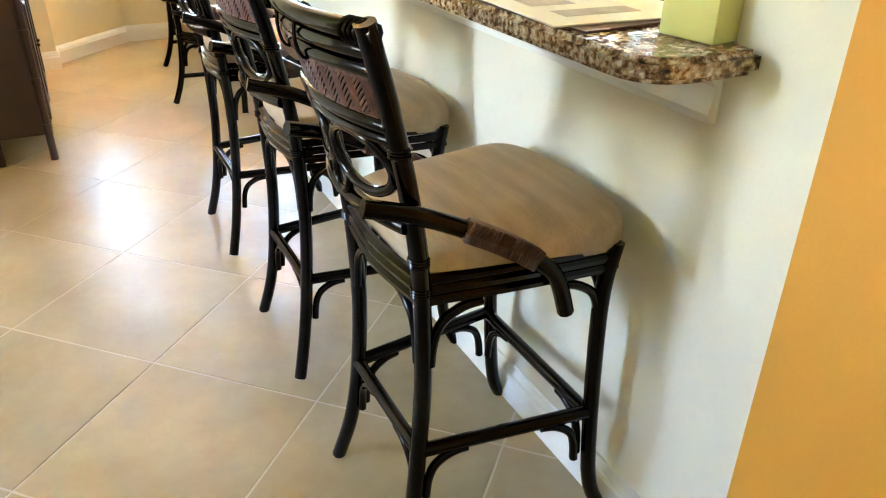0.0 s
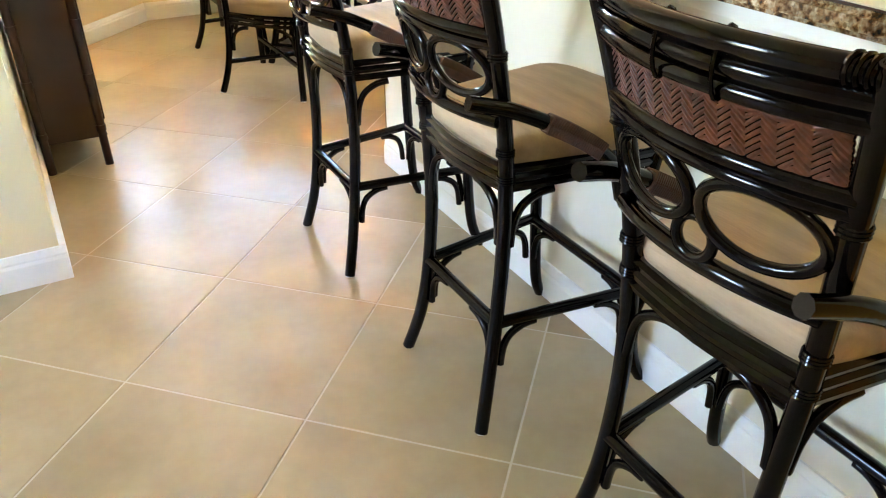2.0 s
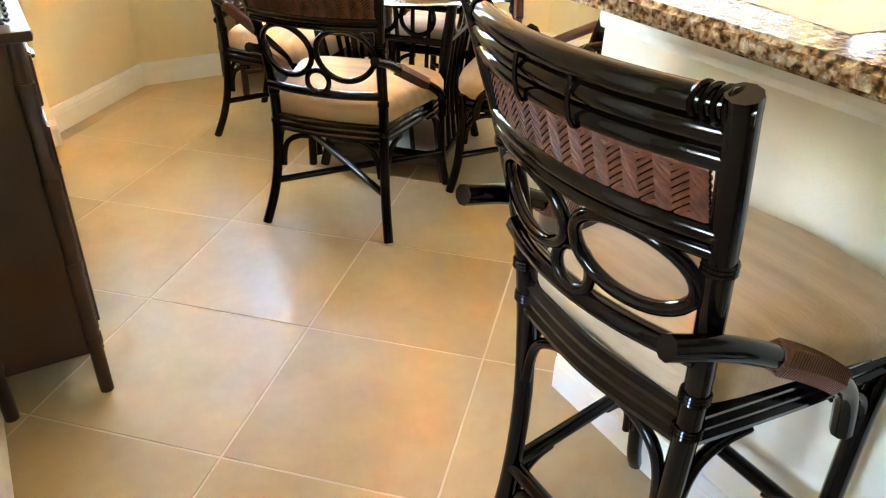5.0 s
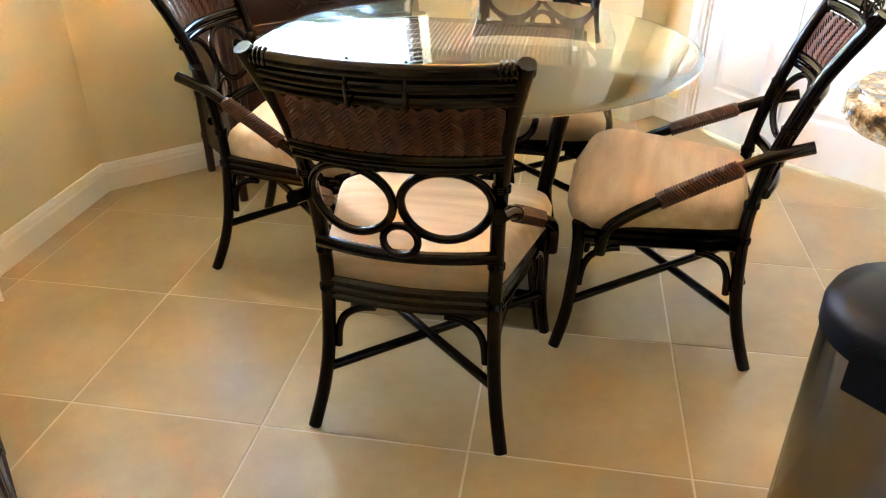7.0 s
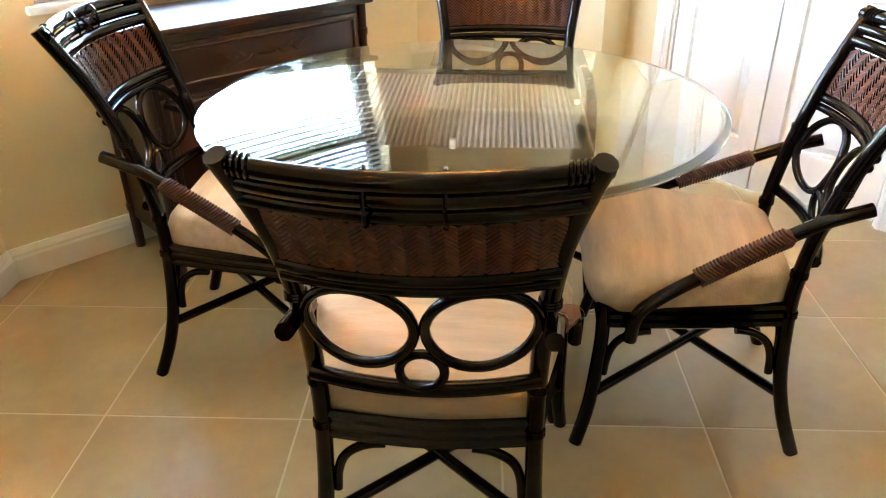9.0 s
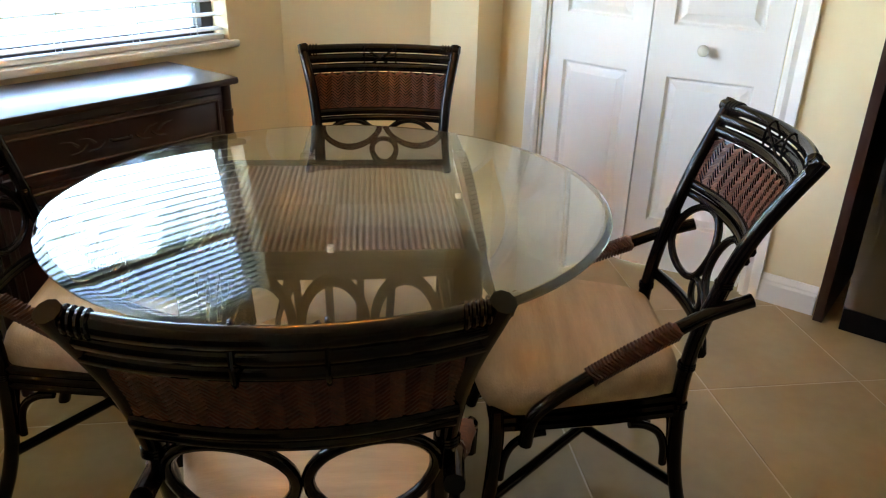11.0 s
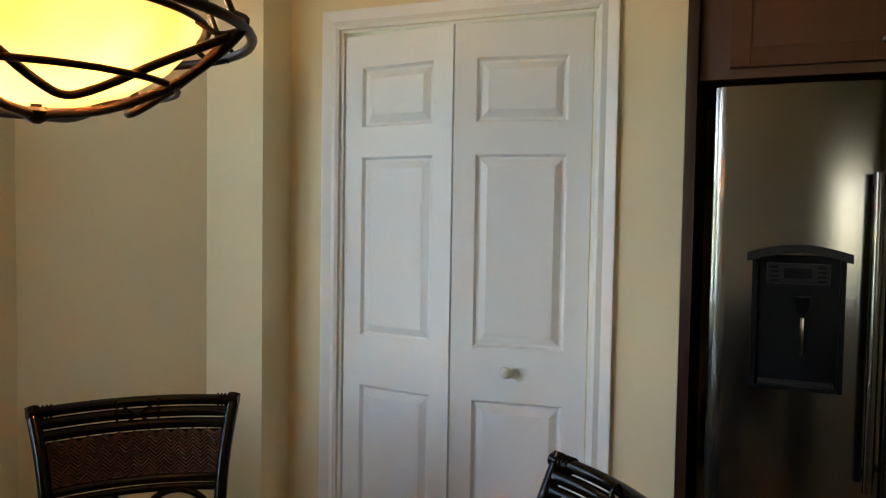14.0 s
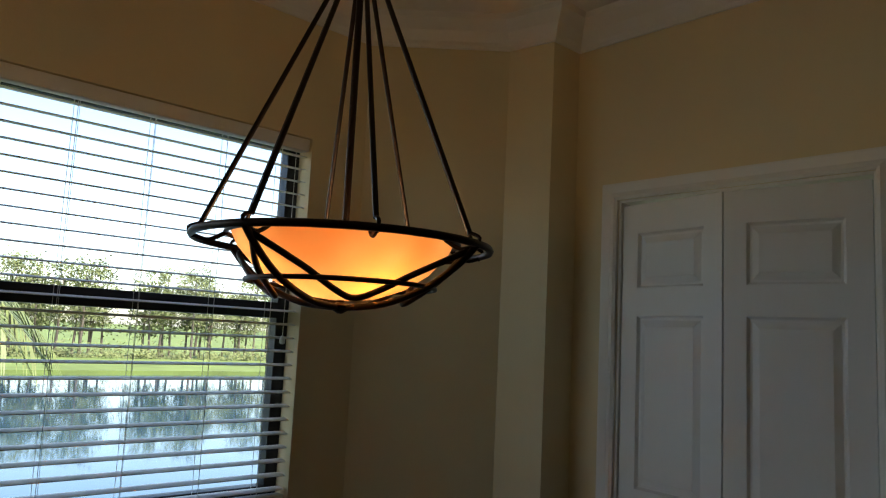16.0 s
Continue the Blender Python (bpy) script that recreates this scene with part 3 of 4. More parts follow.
        for z in D["wraps"]:
            for k in range(3):
                tube(bd, [(px(z) + 0.0172 * math.cos(a), s * py(z) + 0.0172 * math.sin(a), z + k * 0.0055) for a in np.linspace(0, 2 * math.pi, 9)[:-1]], 0.0026, seg=5, closed=True, n=2)
    tagged(part("binding", bd, RATTAN, c, "dark rattan lashings"), kind="stuff")
    w0, w1 = D["weave"]
    cp = part("cane_panel", backing(2 * (yt - 0.022), w0, w1, curve, px), RATTAN, c, "herringbone woven cane back panel", smooth=False)
    tagged(part("cane_weave", weave(2 * (yt - 0.022), w0, w1, curve, px), WEAVE, cp, "red-brown woven cane strands", smooth=False), kind="stuff")
    r1 = bmesh.new()
    tube(r1, bar(w0 - 0.010, 0.012), 0.0125, seg=8, n=3)
    tube(r1, bar(w0 - 0.032, 0.012), 0.0105, seg=8, n=3)
    part("middle_rail", r1, RATTAN, c)
    zl = D["low"]
    part("lower_rail", pole(bar(zl, 0.013), 0.0145, seg=8, n=3), RATTAN, c)
    zr1, zr0 = w0 - 0.038, D["ring0"]
    zm, hz = (zr0 + zr1) / 2, (zr1 - zr0) / 2
    rw = py(zm) / 2 - 0.004
    for s in (1, -1):
        ring = [(px(zm + hz * math.sin(a)) + curve(s * rw + rw * math.cos(a)), s * (rw + 0.002) + (rw - 0.006) * math.cos(a), zm + hz * math.sin(a)) for a in np.linspace(0, 2 * math.pi, 17)[:-1]]
        part("large_ring", pole(ring, 0.0095, seg=7, closed=True, n=2), RATTAN, c)
    zs0, zs1 = zl + 0.005, zr0 + 0.025
    zc, hh = (zs0 + zs1) / 2, (zs1 - zs0) / 2
    ring = [(px(zc) + curve(0) , hh * 1.05 * math.cos(a), zc + hh * math.sin(a)) for a in np.linspace(0, 2 * math.pi, 13)[:-1]]
    part("small_ring", pole(ring, 0.0085, seg=7, closed=True, n=2), RATTAN, c)
    # arms
    for s in (1, -1):
        A = [(x, s * y, z) for x, y, z in D["arm"]]
        arm = part("armrest", pole(A, 0.0155, seg=9), RATTAN, c)
        L = spline(A, 6)
        i0, i1 = (12, 25)
        wr = tube(bmesh.new(), L[i0:i1], 0.0165, seg=10, n=2)
        for q in range(2):
            for k in range(26):
                f = i0 + (i1 - i0 - 1.2) * k / 26
                p0 = L[int(f)].lerp(L[int(f) + 1], f % 1)
                p1 = L[int(f) + 1]
                t = (p1 - L[int(f)]).normalized()
                u = t.cross(Vector((0, 0, 1))).normalized()
                v = u.cross(t)
                sg = 1 if q else -1
                arc = [p0 + t * 0.011 * (1.5 - abs(h - 1.5)) + 0.0195 * (math.cos(a) * u + math.sin(a) * v) for h, a in enumerate(np.linspace(-0.1, math.pi + 0.1, 4) * sg)]
                tube(wr, arc, 0.0034, seg=4, n=1)
        tagged(part("woven_wrap", wr, WRAP, arm, "red-brown woven leather wrap"), kind="stuff")
    # stretchers and curved braces
    def brace(p, corner, d1, d2, r):
        """A bent cane from p + d1 * r to p + d2 * r round a corner."""
        p, d1, d2 = Vector(p), Vector(d1), Vector(d2)
        pts = [p + d1 * r, p + d1 * r * 0.62 + d2 * r * 0.06, p + d1 * r * 0.24 + d2 * r * 0.3, p + d1 * r * 0.06 + d2 * r * 0.7, p + d2 * r * 1.25]
        part("brace", pole(pts, 0.0095, seg=7, n=4), RATTAN, c)
    def leg_at(front, s, z):
        if front:
            return Vector((xf + (D["flare"][2] if z < zs * 0.6 else -0.02), s * (yf - 0.004), z))
        return Vector((px(z), s * py(z), z))
    zb = zs - 0.066
    corners = [(0, 1), (0, -1), (1, -1), (1, 1)]
    down = Vector((0, 0, -1))
    def braces(z, r):
        for i, (f, s) in enumerate(corners):
            for j in (1, -1):
                f2, s2 = corners[(i + j) % 4]
                a, b = leg_at(f, s, z), leg_at(f2, s2, z)
                d = (b - a).normalized()
                brace(a + d * 0.017 + down * 0.004, 0, d, down, r)
    braces(zb, 0.095)
    zq = D["stretch"]
    if D["cross"]:
        part("cross_stretcher", pole([leg_at(0, 1, zq), leg_at(1, -1, zq)], 0.0125, seg=8), RATTAN, c)
        part("cross_stretcher", pole([leg_at(0, -1, zq + 0.006), leg_at(1, 1, zq + 0.006)], 0.0125, seg=8), RATTAN, c)
    else:
        for i in range(4):
            a, b = leg_at(*corners[i], zq), leg_at(*corners[(i + 1) % 4], zq)
            part("stretcher", pole([a, b], 0.0145, seg=8), RATTAN, c)
        braces(zq - 0.012, 0.085)
    return c


STOOL = dict(seat=0.675, top=1.10, ys=0.17, yt=0.20, xf=0.443, yf=0.21, cush=0.072, bow=0.045, pitch=0.0265,
             pz=[0, 0.12, 0.26, 0.45, 0.66, 0.80, 0.95, 1.10], px=[0, 0.028, 0.047, 0.058, 0.05, 0.03, -0.005, -0.05],
             py=[0.19, 0.168, 0.158, 0.158, 0.166, 0.174, 0.188, 0.205], weave=(0.957, 1.016), low=0.775, ring0=0.815,
             arm=[(-0.058, 0.192, 0.832), (0.025, 0.205, 0.808), (0.10, 0.213, 0.774), (0.17, 0.219, 0.736), (0.235, 0.222, 0.692), (0.283, 0.223, 0.645), (0.312, 0.222, 0.565)],
             flare=(0.025, -0.012, -0.036), stretch=0.285, cross=False, wraps=(0.70, 0.90, 0.64))
CHAIR = dict(seat=0.392, top=0.942, ys=0.18, yt=0.232, xf=0.485, yf=0.272, cush=0.085, bow=0.05, pitch=0.028,
             pz=[0, 0.10, 0.21, 0.36, 0.46, 0.60, 0.78, 0.942], px=[-0.01, 0.025, 0.048, 0.06, 0.058, 0.035, -0.02, -0.098],
             py=[0.228, 0.208, 0.196, 0.191, 0.191, 0.194, 0.210, 0.246], weave=(0.752, 0.853), low=0.498, ring0=0.548,
             arm=[(-0.045, 0.205, 0.634), (0.04, 0.214, 0.603), (0.10, 0.224, 0.572), (0.19, 0.242, 0.523), (0.275, 0.262, 0.475), (0.355, 0.283, 0.425), (0.392, 0.290, 0.385), (0.402, 0.290, 0.32)],
             flare=(0.012, -0.012, -0.025), stretch=0.148, cross=True, wraps=(0.46, 0.66, 0.36))
stool = make_chair("bar_stool", "dark rattan bar stool with beige seat and woven cane back", "bar stool", "stools along the bar", STOOL)
stool.matrix_basis = pose(0.705, -1.118, 0)
copy_thing(stool, pose(0.71, -0.413, 0))
copy_thing(stool, pose(0.708, 0.370, 0))
chair = make_chair("dining_chair", "dark rattan dining armchair with beige seat and cane back", "dining chair", "chairs round the glass table", CHAIR)
def facing(dx, dy):
    return math.degrees(math.atan2(dy, dx))
chair.matrix_basis = pose(0.988, 1.922, 0, 0, 0, facing(0.733, 0.68))
copy_thing(chair, pose(1.07, 3.09, 0, 0, 0, facing(0.7, -0.71)))
copy_thing(chair, pose(2.197, 2.872, 0, 0, 0, facing(-0.735, -0.678)))
copy_thing(chair, pose(2.044, 1.753, 0, 0, 0, facing(-0.595, 0.804)))

# ---- dining table ----
TC = (1.56, 2.43)
table = thing("dining_table", "round clear glass dining table on dark rattan pedestal", "dining table", pose(TC[0], TC[1], 0, 0, 0, 43))
R = 0.61
gl = lathe([(R - 0.025, 0.744), (R - 0.004, 0.744), (R, 0.747), (R, 0.751), (R - 0.027, 0.757)], 96)
top = part("glass_top", gl, TABLEGLASS, table, "clear bevelled round glass top")
top.visible_shadow = False
hw = 0.275
part("frame_top", tube(bmesh.new(), [(-hw, -hw, 0.722), (hw, -hw, 0.722)], 0.014), RATTAN, table)
for a, b in (((hw, -hw), (hw, hw)), ((hw, hw), (-hw, hw)), ((-hw, hw), (-hw, -hw))):
    part("frame_top", tube(bmesh.new(), [(*a, 0.722), (*b, 0.722)], 0.014), RATTAN, table)
wv = bmesh.new()
cell = (2 * hw - 0.034) / 40
for i in range(40):
    for j in range(40):
        x, y = -hw + 0.017 + (i + 0.5) * cell, -hw + 0.017 + (j + 0.5) * cell
        a = math.copysign(0.6, x * y)
        d, e = Vector((math.cos(a), math.sin(a), 0)) * cell * 0.62, Vector((-math.sin(a), math.cos(a), 0)) * cell * 0.33
        p = Vector((x, y, 0.7225))
        k = [wv.verts.new(q) for q in (p - d - e * 0.6, p - d + e * 0.6, p + e, p + d + e * 0.6, p + d - e * 0.6, p - e)]
        top = wv.verts.new(p + Vector((0, 0, 0.004)))
        for q in range(6):
            wv.faces.new((k[(q + 1) % 6], k[q], top))
wt = part("woven_top", cube((-hw + 0.012, -hw + 0.012, 0.712), (hw - 0.012, hw - 0.012, 0.7215)), WRAP, table, "woven cane pedestal top", smooth=False)
tagged(part("cane_weave", wv, WEAVE, wt, smooth=False), kind="stuff")
for x, y in ((hw, 0), (-hw, 0), (0, hw), (0, -hw)):
    part("glass_pad", lathe([(0.007, 0.735), (0.007, 0.7435)], 12), KNOBW, table).location = (x, y, 0)
for sx in (1, -1):
    for sy in (1, -1):
        part("leg", pole([(sx * hw, sy * hw, 0.71), (sx * (hw - 0.03), sy * (hw - 0.03), 0.5), (sx * (hw - 0.06), sy * (hw - 0.06), 0.25), (sx * (hw - 0.02), sy * (hw - 0.02), 0.0)], 0.019, seg=9), RATTAN, table)
for k in range(4):
    q = Matrix.Rotation(k * math.pi / 2, 4, "Z")
    for i in range(3):
        y = (i - 1) * 0.14
        rg = pole([(hw - 0.018, y + 0.062 * math.cos(a), 0.63 + 0.062 * math.sin(a)) for a in np.linspace(0, 2 * math.pi, 13)[:-1]], 0.009, seg=6, closed=True, n=2)
        bmesh.ops.transform(rg, matrix=q, verts=rg.verts)
        part("ring", rg, RATTAN, table)
    for z, w in ((0.545, hw - 0.03), (0.10, hw - 0.035)):
        rl = pole([(w, -w, z), (w, w, z)], 0.014)
        bmesh.ops.transform(rl, matrix=q, verts=rl.verts)
        part("rail", rl, RATTAN, table)
    for y in (-0.12, -0.04, 0.04, 0.12):
        rl = pole([(hw - 0.035, y, 0.54), (hw - 0.06, y * 0.8, 0.32), (hw - 0.04, y, 0.10)], 0.010)
        bmesh.ops.transform(rl, matrix=q, verts=rl.verts)
        part("upright", rl, RATTAN, table)
part("base_shelf", cube((-0.235, -0.235, 0.045), (0.235, 0.235, 0.10), 0.01), WOOD, table)

# ---- bar top ----
def rounded(poly, radii, n=8):
    out = []
    k = len(poly)
    for i in range(k):
        p, a, b = Vector(poly[i]), Vector(poly[i - 1]), Vector(poly[(i + 1) % k])
        r = radii[i]
        if r == 0:
            out.append(tuple(p))
            continue
        u, v = (a - p).normalized(), (b - p).normalized()
        for j in range(n + 1):
            t = j / n
            out.append(tuple((1 - t) ** 2 * (p + u * r) + 2 * t * (1 - t) * p + t * t * (p + v * r)))
    return out


bt = prism(bmesh.new(), rounded([(0.985, -1.50), (XB - 0.001, -1.50), (XB - 0.001, -1.449), (1.40, -1.449), (1.40, 1.16), (0.985, 1.16)][::-1], [0.12, 0.12, 0, 0, 0, 0.10]), 1.0155, 1.053)
es = [e for e in bt.edges if abs(e.verts[0].co.z - e.verts[1].co.z) < 1e-5]
bmesh.ops.bevel(bt, geom=es, offset=0.009, segments=3, affect="EDGES")
tagged(obj("granite_counter", bt, GRANITE), "polished speckled brown granite counter on the half wall", "counter")
Z = 1.0535


def sheet(name, label, x, y, w, d, turn, z, material, th=0.003):
    ob = obj(name, cube((-w / 2, -d / 2, 0), (w / 2, d / 2, th), 0.0008), material, False)
    ob.matrix_basis = pose(x, y, z, 0, 0, turn)
    return tagged(ob, label, "brochure")


sheet("folder", "brown card folder lying on the bar top", 1.15, -1.13, 0.30, 0.36, 4, Z, WRAP, 0.004)
pap = sheet("brochure", "open cream brochure lying on the bar top", 1.14, -1.12, 0.30, 0.34, -3, Z + 0.0045, PAPER)
for k, (a, b, w, d) in enumerate(((-0.06, 0.04, 0.09, 0.12), (0.06, 0.05, 0.08, 0.10), (-0.02, -0.09, 0.15, 0.05))):
    part("printed_block", cube((a - w / 2, b - d / 2, 0.003), (a + w / 2, b + d / 2, 0.0034)), mat("print%d" % k, (0.55, 0.47, 0.40), 0.6, vary=0.25, scale=20), pap, smooth=False)
card = thing("green_card_stand", "glossy lime green card box on the bar top", "box", pose(1.165, -1.40, Z, 0, 0, 8))
part("front", cube((-0.035, -0.05, 0), (0.02, 0.05, 0.24), 0.003), GREEN, card)
part("side_flap", cube((0.021, -0.052, 0), (0.0235, 0.03, 0.25), 0.001), GREEN, card)
# Two thin pale rectangles lying flat on the granite.
sheet("pale_sheet", "thin pale sheet lying on the bar top", 1.17, 0.10, 0.22, 0.30, 5, Z, PAPER, 0.001)
sheet("pale_sheet", "thin pale sheet lying on the bar top", 1.22, 0.48, 0.22, 0.30, -8, Z, PAPER, 0.001)


# ---- cabinets and fridge ----
def cabinet(name, label, m, w, d, h, drawers):
    """A dark bamboo-trimmed cabinet; front along -y, width along x, back at y = 0."""
    c = thing(name, label, "cabinet", m)
    part("body", cube((0.012, -d + 0.012, 0.12), (w - 0.012, -0.005, h - 0.025), 0.004), WOOD, c)
    tp = bmesh.new()
    box(tp, (-0.02, -d - 0.022, h - 0.024), (w + 0.02, 0.0, h), 0.010)
    part("top", tp, WOOD, c)
    for x in (0.014, w - 0.014):
        for y in (-d + 0.014, -0.016):
            pts = [(x, y, 0), (x, y, h - 0.025)]
            leg = pole(pts, 0.017, seg=9)
            for z in np.linspace(0.16, h - 0.12, 4):
                tube(leg, [(x, y, z - 0.012), (x, y, z), (x, y, z + 0.012)], 0.0205, seg=9, n=2)
            part("bamboo_post", leg, WOOD, c)
    part("apron", pole([(0.02, -d + 0.006, 0.125), (w - 0.02, -d + 0.006, 0.125)], 0.011), WOOD, c)
    k = drawers
    for i in range(k):
        x0, x1 = 0.04 + (w - 0.08) * i / k, 0.04 + (w - 0.08) * (i + 1) / k
        for z0, z1 in ((h - 0.19, h - 0.05), (0.16, h - 0.21)):
            dr = part("drawer" if z1 > h - 0.1 else "door", cube((x0 + 0.008, -d - 0.006, z0), (x1 - 0.008, -d + 0.011, z1), 0.004), WOOD, c)
            fr = bmesh.new()
            a, b = x0 + 0.025, x1 - 0.025
            for p, q in (((a, z0 + 0.018), (b, z0 + 0.018)), ((b, z0 + 0.018), (b, z1 - 0.018)), ((b, z1 - 0.018), (a, z1 - 0.018)), ((a, z1 - 0.018), (a, z0 + 0.018))):
                tube(fr, [(p[0], -d - 0.007, p[1]), (q[0], -d - 0.007, q[1])], 0.006, seg=6)
            part("bead", fr, WOOD, dr)
            if z1 > h - 0.1:
                xm, zm = (x0 + x1) / 2, (z0 + z1) / 2
                leafs = bmesh.new()
                for sgn in (1, -1):
                    for q in range(4):
                        x = xm + sgn * (0.05 + q * 0.026)
                        tube(leafs, [(x, -d - 0.007, zm), (x + sgn * 0.02, -d - 0.008, zm + 0.016 * (1 if q % 2 else -1)), (x + sgn * 0.05, -d - 0.007, zm + 0.02 * (1 if q % 2 else -1))], 0.0045, seg=5, n=3, r2=0.001)
                tagged(part("carving", leafs, WOOD, dr, "carved leaf relief"), kind="stuff")
                part("handle", pole([(xm - 0.03, -d - 0.005, zm), (xm - 0.025, -d - 0.022, zm), (xm + 0.025, -d - 0.022, zm), (xm + 0.03, -d - 0.005, zm)], 0.005, seg=6), IRON, dr, "dark bail handle")
            else:
                part("handle", lathe([(0.004, 0), (0.004, 0.012), (0.010, 0.018), (0.004, 0.024)], 10), IRON, dr).matrix_basis = pose(x1 - 0.05 if i == 0 else x0 + 0.05, -d - 0.005, (z0 + z1) / 2, 90)
    return c


cabinet("sideboard", "dark carved wood sideboard under the bay window", pose(1.16, 3.735, 0), 0.83, 0.38, 0.825, 1)
tall = cabinet("console_cabinet", "dark bamboo-trimmed wood cabinet against the wall", pose(XL + 0.018, 1.43, 0, 0, 0, 90), 1.0, 0.245, 0.905, 2)
pic = thing("photo_frame", "cream mounted picture in a beaded silver frame", "picture frame", pose(-0.045, 1.47, 0.905, 8, 0, 0))
part("mount", cube((0.012, 0.0, 0.012), (0.218, 0.014, 0.29), 0.002), PAPER, pic)
for k in range(27):
    for x in (0.006, 0.224):
        part("bead", lathe([(0.002, -0.006), (0.006, -0.003), (0.006, 0.003), (0.002, 0.006)], 8), STEEL, pic).location = (x, 0.005, 0.008 + k * 0.011)
part("lower_edge", cube((0.012, -0.002, 0.0), (0.218, 0.012, 0.0115), 0.002), STEEL, pic)

fridge = thing("refrigerator", "stainless steel side-by-side refrigerator with ice dispenser", "refrigerator", pose(3.16, 1.615, 0, 0, 0, -90))
# local x runs along -y of the room, local y runs into the niche
part("body", cube((0.045, 0.075, 0.03), (0.965, 0.74, 1.80), 0.006), BLACK, fridge)
part("kick_grille", cube((0.05, 0.03, 0.0), (0.96, 0.10, 0.085), 0.004), BLACK, fridge)
for x in (0.09, 0.90):
    part("hinge_cover", cube((x - 0.03, 0.03, 1.801), (x + 0.03, 0.14, 1.845), 0.008), BLACK, fridge)


def fridge_door(x0, x1):
    poly = [(x0, 0.07), (x0, 0.018)] + [(x0 + (x1 - x0) * t, 0.012 - 0.016 * math.sin(math.pi * t)) for t in (0.03, 0.1, 0.25, 0.4, 0.5, 0.6, 0.75, 0.9, 0.97)] + [(x1, 0.018), (x1, 0.07)]
    return part("door", prism(bmesh.new(), poly, 0.10, 1.835), STEEL, fridge, "brushed stainless steel door", smooth=True)


dl = fridge_door(0.050, 0.514)
dr = fridge_door(0.522, 0.965)
for d, x in ((dl, 0.480), (dr, 0.556)):
    h = part("handle", pole([(x, -0.045, 0.68), (x, -0.050, 1.1), (x, -0.045, 1.575)], 0.0135, seg=12), STEEL, d, "tall stainless bar handle")
    for z in (0.72, 1.53):
        part("handle_mount", pole([(x, 0.004, z), (x, -0.044, z)], 0.010, seg=8), STEEL, d)
# the dispenser: a dark recess with a curved hood, a control panel and a spout
disp = part("dispenser", cube((0.165, -0.010, 0.945), (0.412, 0.02, 1.34), 0.008), BLACK, dl, "black recessed ice and water dispenser")
rim = bmesh.new()
for lo, hi in (((0.165, -0.022, 0.945), (0.181, -0.0105, 1.34)), ((0.396, -0.022, 0.945), (0.412, -0.0105, 1.34)), ((0.1815, -0.022, 0.945), (0.3955, -0.0105, 0.958))):
    box(rim, lo, hi, 0.003)
part("dispenser_rim", rim, BLACK, dl)
hood = bmesh.new()
arc = [(0.150 + 0.277 * t, 1.345 + 0.026 * math.sin(math.pi * t)) for t in np.linspace(0, 1, 11)]
prism(hood, arc + [(x, z - 0.026) for x, z in reversed(arc)], 0.010, 0.034)
bmesh.ops.transform(hood, matrix=Matrix.Rotation(radians(90), 4, "X"), verts=hood.verts)
part("dispenser_hood", hood, GREYP, dl)
part("control_panel", cube((0.205, -0.020, 1.255), (0.372, -0.0115, 1.315), 0.002), GREYP, dl)
part("display", cube((0.250, -0.0225, 1.272), (0.325, -0.0203, 1.302), 0.001), BLACK, dl)
for k in range(4):
    for x in (0.212, 0.338):
        part("button", cube((x, -0.0222, 1.262 + k * 0.013), (x + 0.024, -0.0203, 1.269 + k * 0.013), 0.0005), BLACK, dl)
part("spout", lathe([(0.012, 0), (0.02, 0.02), (0.024, 0.05)], 14), BLACK, dl).location = (0.300, -0.024, 1.17)
part("paddle", cube((0.296, -0.026, 1.05), (0.308, -0.0115, 1.16), 0.003), STEEL, dl)
part("drip_tray", cube((0.19, -0.032, 0.960), (0.388, -0.0115, 0.975), 0.004), GREYP, dl)
# Cherry panel given the near-black wood, so its shade is in the colour.
panel = obj("fridge_side_panel", cube((3.20, 1.622, 0), (3.94, 1.655, 2.45), 0.002), WOOD)
tagged(panel, "cherry wood panel beside the refrigerator, its shade put into the colour", "panel")
uc = thing("wall_cabinet", "cherry wood wall cabinet above the refrigerator", "cabinet", pose(3.22, 1.618, 1.87, 0, 0, -90))
part("body", cube((0, 0.02, 0), (1.03, 0.7, 0.58), 0.003), CHERRY, uc)
for i, (x0, x1) in enumerate(((0.085, 0.530), (0.548, 0.995))):
    dd = part("door", cube((x0, 0.0, 0.03), (x1, 0.019, 0.56), 0.003), CHERRY, uc)
    fr = bmesh.new()
    for lo, hi in (((x0, -0.006, 0.03), (x0 + 0.06, -0.0005, 0.56)), ((x1 - 0.06, -0.006, 0.03), (x1, -0.0005, 0.56)), ((x0 + 0.06, -0.006, 0.03), (x1 - 0.06, -0.0005, 0.09)), ((x0 + 0.06, -0.006, 0.50), (x1 - 0.06, -0.0005, 0.56))):
        box(fr, lo, hi, 0.002)
    part("door_frame", fr, CHERRY, dd, smooth=False)
    kx = x1 - 0.03 if i == 0 else x0 + 0.03
    part("knob", lathe([(0.005, 0), (0.005, 0.012), (0.014, 0.02), (0.008, 0.028)], 14), STEEL, dd, "small nickel knob").matrix_basis = pose(kx, -0.006, 0.085, 90)

can = thing("trash_can", "stainless steel trash can with a black lid", "trash can", pose(1.45, 1.115, 0))
part("body", lathe([(0.140, 0.03), (0.150, 0.05), (0.152, 0.57), (0.150, 0.585)], 36), STEEL, can)
part("base", lathe([(0.148, 0), (0.152, 0.01), (0.150, 0.045), (0.138, 0.05)], 36), BLACK, can)
part("lid", lathe([(0.157, 0.575), (0.158, 0.61), (0.150, 0.63), (0.10, 0.645), (0.02, 0.65)], 36), BLACK, can)
